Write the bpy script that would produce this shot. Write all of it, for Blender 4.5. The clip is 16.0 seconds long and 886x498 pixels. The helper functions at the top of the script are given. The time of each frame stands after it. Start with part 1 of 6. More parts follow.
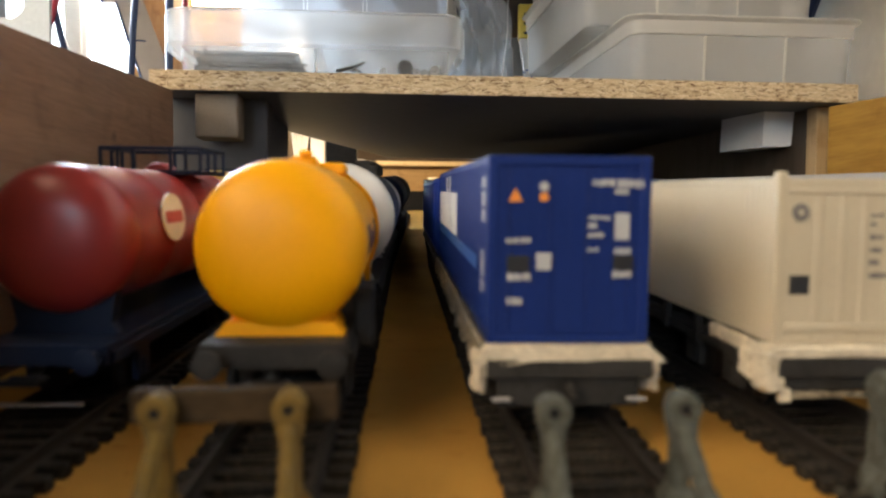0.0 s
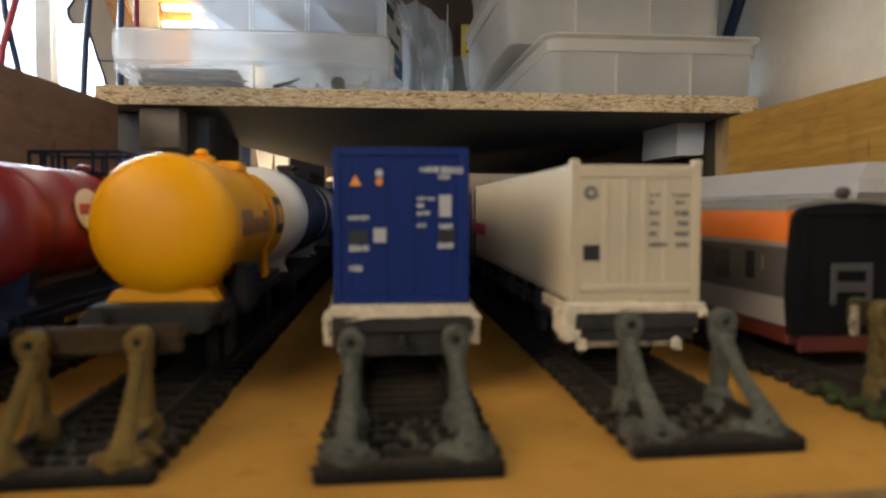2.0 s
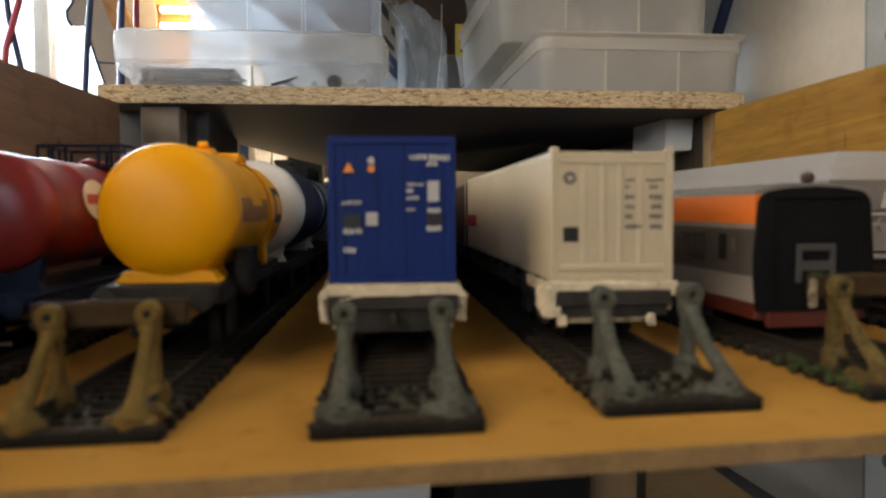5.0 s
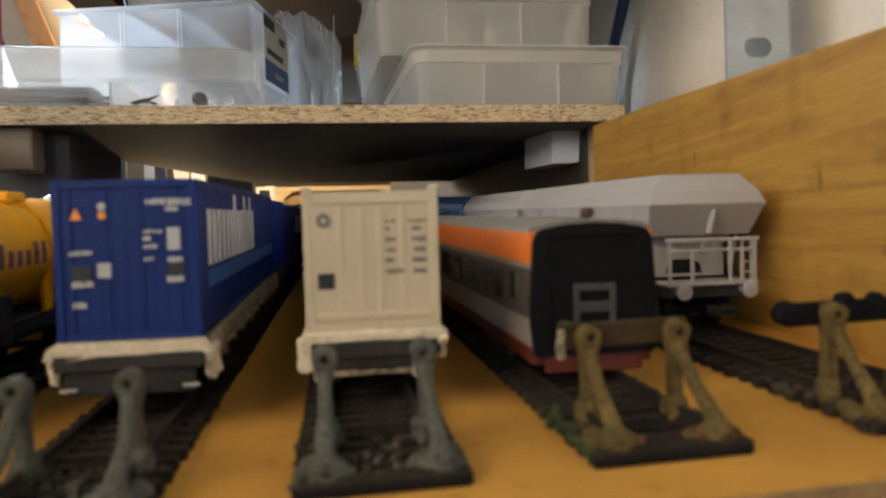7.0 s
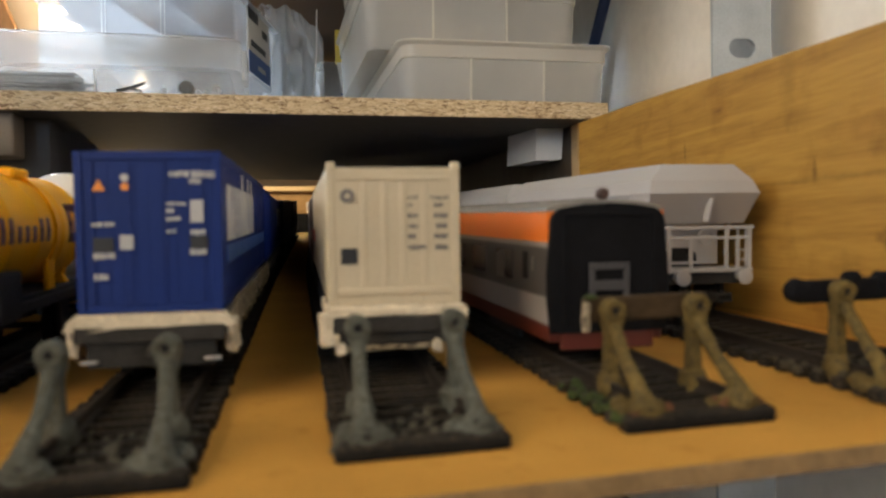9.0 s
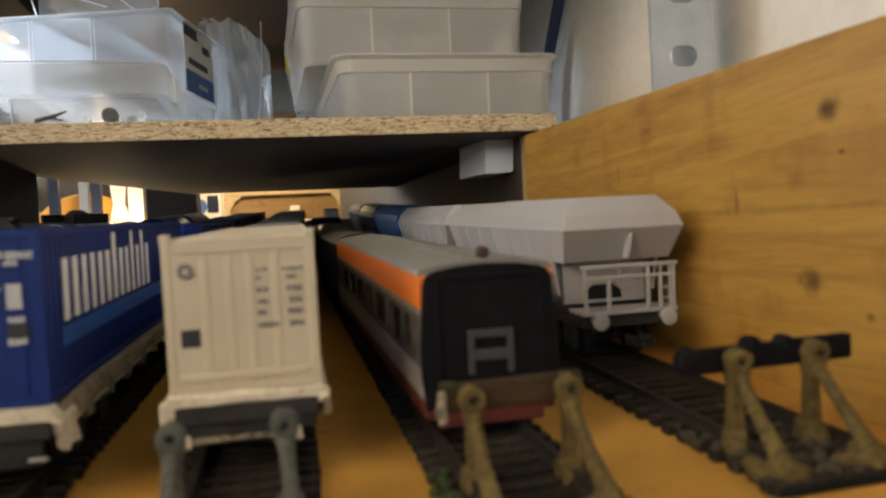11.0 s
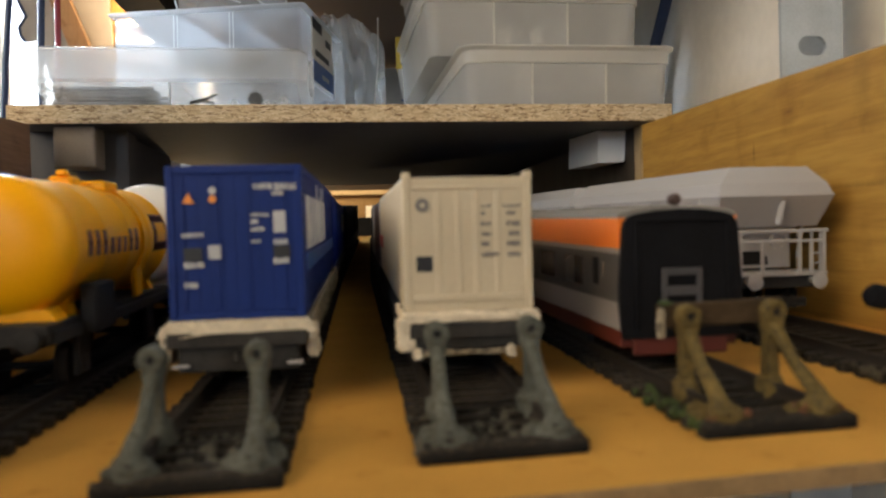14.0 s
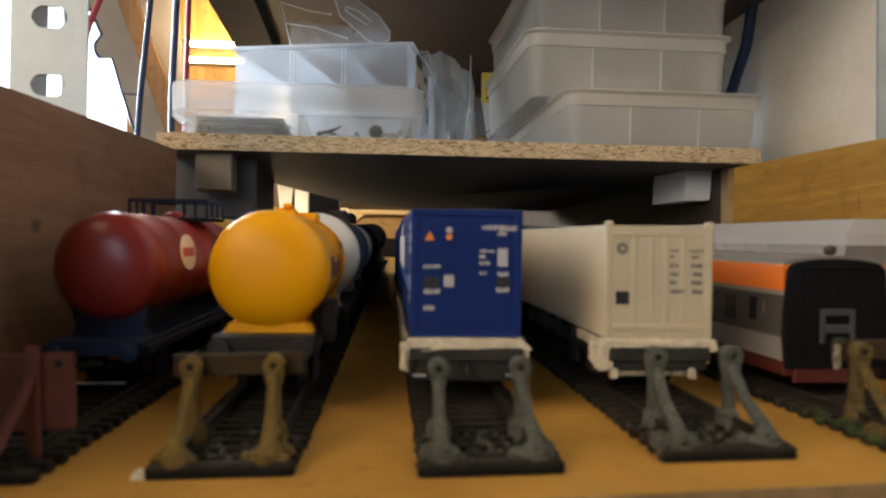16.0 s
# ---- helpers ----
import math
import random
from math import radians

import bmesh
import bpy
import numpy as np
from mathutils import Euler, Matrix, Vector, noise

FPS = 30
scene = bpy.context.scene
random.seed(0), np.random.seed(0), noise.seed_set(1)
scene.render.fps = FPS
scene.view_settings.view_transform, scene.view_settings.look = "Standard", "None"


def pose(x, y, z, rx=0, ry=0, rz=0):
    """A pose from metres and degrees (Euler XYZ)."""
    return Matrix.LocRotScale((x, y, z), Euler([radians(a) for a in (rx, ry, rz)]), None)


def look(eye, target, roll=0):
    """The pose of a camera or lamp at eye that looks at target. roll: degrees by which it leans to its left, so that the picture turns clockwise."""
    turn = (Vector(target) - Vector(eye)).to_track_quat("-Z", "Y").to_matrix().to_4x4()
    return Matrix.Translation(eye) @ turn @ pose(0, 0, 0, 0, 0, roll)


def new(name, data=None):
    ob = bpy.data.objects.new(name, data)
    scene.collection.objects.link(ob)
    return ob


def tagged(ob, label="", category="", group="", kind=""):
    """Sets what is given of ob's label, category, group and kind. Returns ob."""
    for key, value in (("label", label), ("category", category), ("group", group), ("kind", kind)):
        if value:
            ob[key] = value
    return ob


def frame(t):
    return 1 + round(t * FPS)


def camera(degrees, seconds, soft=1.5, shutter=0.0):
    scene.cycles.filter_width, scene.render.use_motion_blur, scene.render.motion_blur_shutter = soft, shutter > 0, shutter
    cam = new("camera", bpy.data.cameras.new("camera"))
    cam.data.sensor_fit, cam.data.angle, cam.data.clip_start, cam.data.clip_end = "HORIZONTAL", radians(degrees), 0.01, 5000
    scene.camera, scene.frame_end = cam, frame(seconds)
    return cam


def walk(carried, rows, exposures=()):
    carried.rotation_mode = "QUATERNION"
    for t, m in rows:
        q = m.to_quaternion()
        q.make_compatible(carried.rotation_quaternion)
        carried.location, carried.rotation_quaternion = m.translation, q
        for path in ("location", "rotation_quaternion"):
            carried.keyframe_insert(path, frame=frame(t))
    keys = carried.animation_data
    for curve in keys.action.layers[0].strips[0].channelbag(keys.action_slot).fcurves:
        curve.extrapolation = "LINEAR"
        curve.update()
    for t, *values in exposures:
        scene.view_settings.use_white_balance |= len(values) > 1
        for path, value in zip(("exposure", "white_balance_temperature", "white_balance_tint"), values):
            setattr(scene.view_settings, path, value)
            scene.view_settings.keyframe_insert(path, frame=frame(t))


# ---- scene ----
cam = camera(60.3, 16.0, soft=2.3)
# the lens is focused on the shelf behind the wagons
cam.data.dof.use_dof, cam.data.dof.focus_distance, cam.data.dof.aperture_fstop = True, 0.52, 22.0
PATH = [
    (0, (-0.03276, -0.13026, 0.04369), (-0.01504, 0.06870, 0.03360), 0.33),
    (0.5, (-0.02069, -0.13533, 0.04741), (-0.00539, 0.06383, 0.03731), -0.35),
    (1, (-0.01227, -0.14333, 0.04938), (0.00662, 0.05551, 0.03897), -0.82),
    (1.5, (-0.00429, -0.15255, 0.03994), (0.01564, 0.04635, 0.03352), -0.52),
    (2, (-0.00862, -0.15991, 0.03616), (0.01392, 0.03875, 0.03104), -0.17),
    (2.5, (-0.01044, -0.16736, 0.03769), (0.01164, 0.03133, 0.03160), -0.20),
    (3, (-0.00923, -0.17136, 0.03934), (0.01147, 0.02744, 0.03233), -0.58),
    (5.5, (-0.00651, -0.16984, 0.03149), (0.01794, 0.02861, 0.02694), -0.54),
    (6, (0.00326, -0.16709, 0.03520), (0.03106, 0.03091, 0.03055), -0.98),
    (6.5, (0.02290, -0.16374, 0.03873), (0.05379, 0.03381, 0.03449), -1.17),
    (7, (0.03753, -0.16369, 0.04056), (0.07140, 0.03337, 0.03622), -1.78),
    (7.5, (0.03161, -0.15941, 0.03846), (0.07481, 0.03583, 0.03432), -1.45),
    (8, (0.03010, -0.16132, 0.03778), (0.07278, 0.03403, 0.03362), -1.55),
    (8.5, (0.02881, -0.16338, 0.03734), (0.06998, 0.03229, 0.03294), -1.59),
    (9, (0.02506, -0.16368, 0.03515), (0.06826, 0.03156, 0.03164), -1.06),
    (9.5, (0.02751, -0.16090, 0.03848), (0.07633, 0.03300, 0.03384), -1.16),
    (9.7, (0.02952, -0.15779, 0.03974), (0.08208, 0.03513, 0.03517), -1.29),
    (11.8, (0.06443, -0.15298, 0.05191), (0.10227, 0.04335, 0.04739), -3.27),
    (12, (0.05444, -0.15448, 0.04528), (0.09164, 0.04200, 0.04181), -2.59),
    (12.5, (0.03307, -0.16106, 0.03873), (0.06781, 0.03585, 0.03411), -1.85),
    (13, (0.02952, -0.16231, 0.03632), (0.06091, 0.03518, 0.03243), -1.76),
    (13.5, (0.02739, -0.16396, 0.03644), (0.05637, 0.03390, 0.03327), -1.88),
    (14, (0.02088, -0.16674, 0.03644), (0.04951, 0.03119, 0.03379), -1.57),
    (14.5, (0.01336, -0.16854, 0.03415), (0.04022, 0.02965, 0.03347), -0.89),
    (15, (0.00322, -0.17575, 0.03609), (0.02814, 0.02269, 0.03568), 0.17),
    (15.5, (-0.01167, -0.18655, 0.03568), (0.00992, 0.01227, 0.03767), 0.63),
    (16, (-0.02635, -0.19303, 0.04045), (-0.00466, 0.00577, 0.04314), 0.63),
]
walk(cam, [(t, look(eye, target, roll)) for t, eye, target, roll in PATH], ((0.0, 0.36), (0.5, 0.12), (1.0, -0.1), (3.0, -0.1), (6.0, -0.08), (7.0, 0.1), (9.7, 0.19), (11.8, 0.05), (12.5, 0.14), (14.0, 0.07), (15.0, -0.05), (16.0, -0.1)))

# ---- light ----
MM = 0.001
world = bpy.data.worlds.new("world")
scene.world = world
world.use_nodes = True
wn = world.node_tree.nodes
sky = wn.new("ShaderNodeTexSky")
sky.sky_type, sky.sun_disc = "NISHITA", False
sky.sun_elevation, sky.sun_rotation = radians(35), radians(330)
wn["Background"].inputs["Strength"].default_value = 0.15
world.node_tree.links.new(sky.outputs[0], wn["Background"].inputs["Color"])


def area(name, eye, target, sx, sy, power, color):
    d = bpy.data.lights.new(name, "AREA")
    d.shape, d.size, d.size_y, d.energy, d.color = "RECTANGLE", sx, sy, power, color
    ob = new(name, d)
    ob.matrix_world = look(eye, target)
    return ob


def bulb(name, at, power, color, radius=0.01):
    d = bpy.data.lights.new(name, "POINT")
    d.energy, d.color, d.shadow_soft_size = power, color, radius
    ob = new(name, d)
    ob.location = at
    return ob


# unseen warm key and fill lamps added left of the camera, with window daylight
area("left_key_light", (-0.92, -0.58, 0.78), (0.02, -0.03, 0.03), 0.9, 0.6, 9.2, (1.0, 0.78, 0.53))
area("room_fill_light", (-1.05, -1.35, 0.70), (0.05, 0.0, 0.05), 0.7, 0.5, 1.5, (1.0, 0.84, 0.60))
area("bench_lamp", (-0.70, -0.78, 0.36), (0.02, 0.0, 0.05), 0.36, 0.24, 2.7, (1.0, 0.82, 0.58))
area("window_daylight", (-0.76, 1.488, 0.61), (-0.70, 0.0, 0.45), 0.62, 0.8, 85.0, (0.72, 0.86, 1.0))
area("west_window_daylight", (-1.38, -0.22, 0.50), (0.1, 0.12, 0.1), 0.8, 0.5, 3.8, (0.68, 0.85, 1.0))
area("far_window_daylight", (-0.73, -2.38, 0.49), (-0.05, 0.05, 0.06), 0.28, 0.52, 6.0, (0.62, 0.80, 1.0))
bulb("strip_light", (-0.33, 1.33, 0.505), 1.3, (1.0, 0.72, 0.36), 0.02)
# no lamps stand here: added fills for the shelf's underside and far frame
bulb("underside_fill", (-0.135, 0.86, 0.045), 0.8, (1.0, 0.74, 0.42), 0.01)
bulb("far_frame_fill", (0.02, 1.80, 0.295), 6.5, (1.0, 0.75, 0.42), 0.03)


# ---- materials ----
def material(name, color, rough=0.5, metal=0.0, var=0.14, big=45.0, fine=1400.0, bump=0.12, dirt=None, dirt_at=0.62, coat=0.0,
             alpha=1.0, stretch=(1, 1, 1), rand=0.0, spec=0.5):
    m = bpy.data.materials.new(name)
    m.use_nodes = True
    n, l = m.node_tree.nodes, m.node_tree.links
    p = n["Principled BSDF"]
    tc, mp = n.new("ShaderNodeTexCoord"), n.new("ShaderNodeMapping")
    mp.inputs["Scale"].default_value = stretch
    l.new(tc.outputs["Object"], mp.inputs["Vector"])
    a, b = n.new("ShaderNodeTexNoise"), n.new("ShaderNodeTexNoise")
    for t, s in ((a, big), (b, fine)):
        t.inputs["Scale"].default_value = s
        t.inputs["Detail"].default_value = 5
        l.new(mp.outputs[0], t.inputs["Vector"])
    mul = n.new("ShaderNodeMath")
    mul.operation = "MULTIPLY_ADD"
    mul.inputs[1].default_value, mul.inputs[2].default_value = 0.45, 0.0
    l.new(b.outputs[0], mul.inputs[0])
    add = n.new("ShaderNodeMath")
    add.operation = "MULTIPLY_ADD"
    add.inputs[1].default_value = 0.75
    l.new(a.outputs[0], add.inputs[0])
    l.new(mul.outputs[0], add.inputs[2])
    ramp = n.new("ShaderNodeValToRGB")
    c = np.array(color)
    ramp.color_ramp.elements[0].position, ramp.color_ramp.elements[1].position = 0.35, 0.85
    ramp.color_ramp.elements[0].color = (*np.clip(c * (1 - 1.6 * var), 0, 1), 1)
    ramp.color_ramp.elements[1].color = (*np.clip(c * (1 + 1.2 * var), 0, 1), 1)
    l.new(add.outputs[0], ramp.inputs[0])
    out = ramp.outputs[0]
    if dirt is not None:
        d = n.new("ShaderNodeTexNoise")
        d.inputs["Scale"].default_value, d.inputs["Detail"].default_value, d.inputs["Roughness"].default_value = big * 5, 6, 0.65
        l.new(mp.outputs[0], d.inputs["Vector"])
        r = n.new("ShaderNodeValToRGB")
        r.color_ramp.elements[0].position, r.color_ramp.elements[1].position = dirt_at - 0.08, dirt_at + 0.08
        l.new(d.outputs[0], r.inputs[0])
        mix = n.new("ShaderNodeMixRGB")
        mix.inputs[2].default_value = (*dirt, 1)
        l.new(r.outputs[0], mix.inputs[0])
        l.new(out, mix.inputs[1])
        out = mix.outputs[0]
    if rand:
        oi, hs = n.new("ShaderNodeObjectInfo"), n.new("ShaderNodeHueSaturation")
        mr = n.new("ShaderNodeMapRange")
        mr.inputs[3].default_value, mr.inputs[4].default_value = 1 - rand, 1 + rand
        l.new(oi.outputs["Random"], mr.inputs[0])
        l.new(mr.outputs[0], hs.inputs["Value"])
        l.new(out, hs.inputs["Color"])
        out = hs.outputs[0]
    l.new(out, p.inputs["Base Color"])
    rr = n.new("ShaderNodeMapRange")
    rr.inputs[3].default_value, rr.inputs[4].default_value = max(rough - 0.12, 0.03), min(rough + 0.12, 1)
    l.new(a.outputs[0], rr.inputs[0])
    l.new(rr.outputs[0], p.inputs["Roughness"])
    p.inputs["Metallic"].default_value = metal
    p.inputs["Specular IOR Level"].default_value = spec
    p.inputs["Coat Weight"].default_value = coat
    if bump:
        bp = n.new("ShaderNodeBump")
        bp.inputs["Strength"].default_value, bp.inputs["Distance"].default_value = bump, 0.0004
        l.new(add.outputs[0], bp.inputs["Height"])
        l.new(bp.outputs[0], p.inputs["Normal"])
    if alpha < 1:
        p.inputs["Alpha"].default_value = alpha
    return m


def wood(name, light, dark, along, rings=260.0, knots=(), rough=0.55, stain=None):
    """Sawn softwood with grain along an axis; knots are (y, z, radius) in mm on the face."""
    m = bpy.data.materials.new(name)
    m.use_nodes = True
    n, l = m.node_tree.nodes, m.node_tree.links
    p = n["Principled BSDF"]
    tc, mp = n.new("ShaderNodeTexCoord"), n.new("ShaderNodeMapping")
    s = [1.0, 1.0, 1.0]
    s["xyz".index(along)] = 0.07
    mp.inputs["Scale"].default_value = s
    l.new(tc.outputs["Object"], mp.inputs["Vector"])
    warp = n.new("ShaderNodeTexNoise")
    warp.inputs["Scale"].default_value, warp.inputs["Detail"].default_value = 38, 3
    l.new(mp.outputs[0], warp.inputs["Vector"])
    sep = n.new("ShaderNodeMath")
    sep.operation = "MULTIPLY"
    sep.inputs[1].default_value = rings / 7.0
    l.new(warp.outputs[0], sep.inputs[0])
    sn = n.new("ShaderNodeMath")
    sn.operation = "SINE"
    l.new(sep.outputs[0], sn.inputs[0])
    fib = n.new("ShaderNodeTexNoise")
    fib.inputs["Scale"].default_value, fib.inputs["Detail"].default_value = 900, 4
    l.new(mp.outputs[0], fib.inputs["Vector"])
    add = n.new("ShaderNodeMath")
    add.operation = "MULTIPLY_ADD"
    add.inputs[1].default_value = 0.19
    l.new(sn.outputs[0], add.inputs[0])
    l.new(fib.outputs[0], add.inputs[2])
    ramp = n.new("ShaderNodeValToRGB")
    ramp.color_ramp.elements[0].position, ramp.color_ramp.elements[1].position = 0.2, 0.75
    ramp.color_ramp.elements[0].color, ramp.color_ramp.elements[1].color = (*dark, 1), (*light, 1)
    l.new(add.outputs[0], ramp.inputs[0])
    out = ramp.outputs[0]
    blot = n.new("ShaderNodeTexNoise")
    blot.inputs["Scale"].default_value, blot.inputs["Detail"].default_value = 55, 4
    l.new(tc.outputs["Object"], blot.inputs["Vector"])
    br = n.new("ShaderNodeValToRGB")
    br.color_ramp.elements[0].position, br.color_ramp.elements[1].position = 0.55, 0.75
    l.new(blot.outputs[0], br.inputs[0])
    mx = n.new("ShaderNodeMixRGB")
    mx.blend_type = "MULTIPLY"
    mx.inputs[2].default_value = (*(stain or (0.72, 0.66, 0.6)), 1)
    l.new(br.outputs[0], mx.inputs[0])
    l.new(out, mx.inputs[1])
    out = mx.outputs[0]
    wob = n.new("ShaderNodeTexNoise")
    wob.inputs["Scale"].default_value = 260
    l.new(tc.outputs["Object"], wob.inputs["Vector"])
    for ky, kz, kr, *more in knots:
        kh, strong = more or (kr * 0.7, 1.0)
        sub = n.new("ShaderNodeVectorMath")
        sub.operation = "SUBTRACT"
        sub.inputs[1].default_value = (0, ky * MM, kz * MM)
        l.new(tc.outputs["Object"], sub.inputs[0])
        sc = n.new("ShaderNodeVectorMath")
        sc.operation = "MULTIPLY"
        sc.inputs[1].default_value = (0, 0.8 / (kr * MM), 0.8 / (kh * MM))
        l.new(sub.outputs[0], sc.inputs[0])
        ln = n.new("ShaderNodeVectorMath")
        ln.operation = "LENGTH"
        l.new(sc.outputs[0], ln.inputs[0])
        ad = n.new("ShaderNodeMath")
        ad.operation = "MULTIPLY_ADD"
        ad.inputs[1].default_value = 1.7
        l.new(wob.outputs[0], ad.inputs[0])
        l.new(ln.outputs["Value"], ad.inputs[2])
        kr_ = n.new("ShaderNodeValToRGB")
        e = kr_.color_ramp.elements
        e[0].position, e[0].color = 0.35, (0.9 * strong, 0.9 * strong, 0.9 * strong, 1)
        e[1].position, e[1].color = 1.0, (0, 0, 0, 1)
        mid = kr_.color_ramp.elements.new(0.6)
        mid.color = (0.65 * strong, 0.65 * strong, 0.65 * strong, 1)
        half = n.new("ShaderNodeMath")
        half.operation = "MULTIPLY"
        half.inputs[1].default_value = 0.47
        l.new(ad.outputs[0], half.inputs[0])
        l.new(half.outputs[0], kr_.inputs[0])
        km = n.new("ShaderNodeMixRGB")
        km.inputs[2].default_value = (dark[0] * 0.16, dark[1] * 0.12, dark[2] * 0.12, 1)
        l.new(kr_.outputs[0], km.inputs[0])
        l.new(out, km.inputs[1])
        out = km.outputs[0]
    l.new(out, p.inputs["Base Color"])
    p.inputs["Roughness"].default_value = rough
    p.inputs["Specular IOR Level"].default_value = 0.3
    bp = n.new("ShaderNodeBump")
    bp.inputs["Strength"].default_value, bp.inputs["Distance"].default_value = 0.25, 0.0004
    l.new(add.outputs[0], bp.inputs["Height"])
    l.new(bp.outputs[0], p.inputs["Normal"])
    return m


def chips(name):
    """Raw chipboard edge: pressed flakes with dark gaps."""
    m = bpy.data.materials.new(name)
    m.use_nodes = True
    n, l = m.node_tree.nodes, m.node_tree.links
    p = n["Principled BSDF"]
    tc, mp = n.new("ShaderNodeTexCoord"), n.new("ShaderNodeMapping")
    mp.inputs["Scale"].default_value = (0.5, 0.8, 1.9)
    l.new(tc.outputs["Object"], mp.inputs["Vector"])
    wn_ = n.new("ShaderNodeTexNoise")
    wn_.inputs["Scale"].default_value, wn_.inputs["Detail"].default_value = 330, 3
    l.new(mp.outputs[0], wn_.inputs["Vector"])
    mixv = n.new("ShaderNodeMixRGB")
    mixv.blend_type = "LINEAR_LIGHT"
    mixv.inputs[0].default_value = 0.0030
    l.new(mp.outputs[0], mixv.inputs[1])
    l.new(wn_.outputs["Color"], mixv.inputs[2])
    v = n.new("ShaderNodeTexVoronoi")
    v.inputs["Scale"].default_value = 860
    l.new(mixv.outputs[0], v.inputs["Vector"])
    r = n.new("ShaderNodeValToRGB")
    e = r.color_ramp.elements
    e[0].position, e[0].color = 0.0, (0.17, 0.10, 0.05, 1)
    e[1].position, e[1].color = 1.0, (0.74, 0.61, 0.42, 1)
    for pos, col in ((0.08, (0.21, 0.12, 0.06, 1)), (0.16, (0.42, 0.30, 0.17, 1)), (0.4, (0.56, 0.42, 0.25, 1)), (0.75, (0.64, 0.50, 0.31, 1))):
        x = e.new(pos)
        x.color = col
    sepc = n.new("ShaderNodeSeparateColor")
    l.new(v.outputs["Color"], sepc.inputs[0])
    l.new(sepc.outputs[0], r.inputs[0])
    l.new(r.outputs[0], p.inputs["Base Color"])
    p.inputs["Roughness"].default_value = 0.8
    bp = n.new("ShaderNodeBump")
    bp.inputs["Strength"].default_value, bp.inputs["Distance"].default_value = 0.6, 0.0005
    l.new(sepc.outputs[0], bp.inputs["Height"])
    l.new(bp.outputs[0], p.inputs["Normal"])
    return m


def plastic(name, tint, clear, rough, milky):
    """Thin translucent plastic: part clear, part milky."""
    m = bpy.data.materials.new(name)
    m.use_nodes = True
    n, l = m.node_tree.nodes, m.node_tree.links
    out, p = n["Material Output"], n["Principled BSDF"]
    p.inputs["Base Color"].default_value = (*tint, 1)
    p.inputs["Roughness"].default_value = rough
    tc, nz = n.new("ShaderNodeTexCoord"), n.new("ShaderNodeTexNoise")
    nz.inputs["Scale"].default_value, nz.inputs["Detail"].default_value = 24, 3
    l.new(tc.outputs["Object"], nz.inputs["Vector"])
    bp = n.new("ShaderNodeBump")
    bp.inputs["Strength"].default_value, bp.inputs["Distance"].default_value = 0.06, 0.0015
    l.new(nz.outputs[0], bp.inputs["Height"])
    l.new(bp.outputs[0], p.inputs["Normal"])
    tl, tp = n.new("ShaderNodeBsdfTranslucent"), n.new("ShaderNodeBsdfTransparent")
    tl.inputs["Color"].default_value = (*tint, 1)
    tp.inputs["Color"].default_value = (*[0.86 + 0.14 * c for c in tint], 1)
    m1, m2 = n.new("ShaderNodeMixShader"), n.new("ShaderNodeMixShader")
    m1.inputs[0].default_value = milky
    l.new(p.outputs[0], m1.inputs[1])
    l.new(tl.outputs[0], m1.inputs[2])
    mr = n.new("ShaderNodeMapRange")
    mr.inputs[3].default_value, mr.inputs[4].default_value = max(clear - 0.05, 0), min(clear + 0.05, 1)
    l.new(nz.outputs[0], mr.inputs[0])
    l.new(mr.outputs[0], m2.inputs[0])
    l.new(m1.outputs[0], m2.inputs[1])
    l.new(tp.outputs[0], m2.inputs[2])
    l.new(m2.outputs[0], out.inputs["Surface"])
    return m


def glow(name, color, power):
    m = bpy.data.materials.new(name)
    m.use_nodes = True
    p = m.node_tree.nodes["Principled BSDF"]
    p.inputs["Base Color"].default_value = (0.8, 0.8, 0.8, 1)
    p.inputs["Emission Color"].default_value = (*color, 1)
    p.inputs["Emission Strength"].default_value = power
    return m


BOARD = material("fibreboard", (0.48, 0.252, 0.054), 0.85, var=0.17, big=26, fine=1800, bump=0.1, dirt=(0.34, 0.16, 0.03), dirt_at=0.66, spec=0.05)
BOARDEDGE = material("fibreboard_edge", (0.24, 0.145, 0.06), 0.9, var=0.25, big=150, fine=1500, bump=0.6)
PINE = wood("pine", (0.40, 0.222, 0.044), (0.29, 0.148, 0.028), "y", 300,
            ((-9, 70.6, 3.4), (-1, 32.4, 3.4), (82.5, 78, 2.8, 0.9, 0.6), (-13, 61, 0.9), (3, 56, 2.8, 2.6, 0.35), (107.6, 66, 0.7, 3.4, 0.6), (28.7, 52.3, 0.8, 3.0, 0.65), (-20, 26, 1.2), (-40, 48, 1.4),
             (40.8, 79, 3.6, 9.0, 0.28), (38, 68, 6.0, 3.0, 0.22), (14, 49.4, 70.0, 0.7, 0.4), (15, 25, 5.0, 3.0, 0.3), (60, 86, 9.0, 1.0, 0.3)))
# same pine as the right plank, darkened because it faces away from lamps
PINE_SHADED = wood("pine_shaded", (0.28, 0.165, 0.105), (0.19, 0.105, 0.065), "y", 240, ((60, 50, 3.0), (160, 70, 2.4)))
PLY = wood("plywood", (0.46, 0.33, 0.18), (0.36, 0.25, 0.13), "z", 160)
BEAM = wood("rafter_wood", (0.62, 0.34, 0.10), (0.45, 0.22, 0.06), "z", 200)
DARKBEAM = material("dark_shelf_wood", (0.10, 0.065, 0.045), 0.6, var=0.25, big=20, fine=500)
PALEWOOD = wood("pale_planed_wood", (0.72, 0.58, 0.38), (0.60, 0.46, 0.28), "x", 160)
BROWNPANEL = wood("brown_panel_wood", (0.34, 0.22, 0.10), (0.26, 0.16, 0.07), "x", 120)
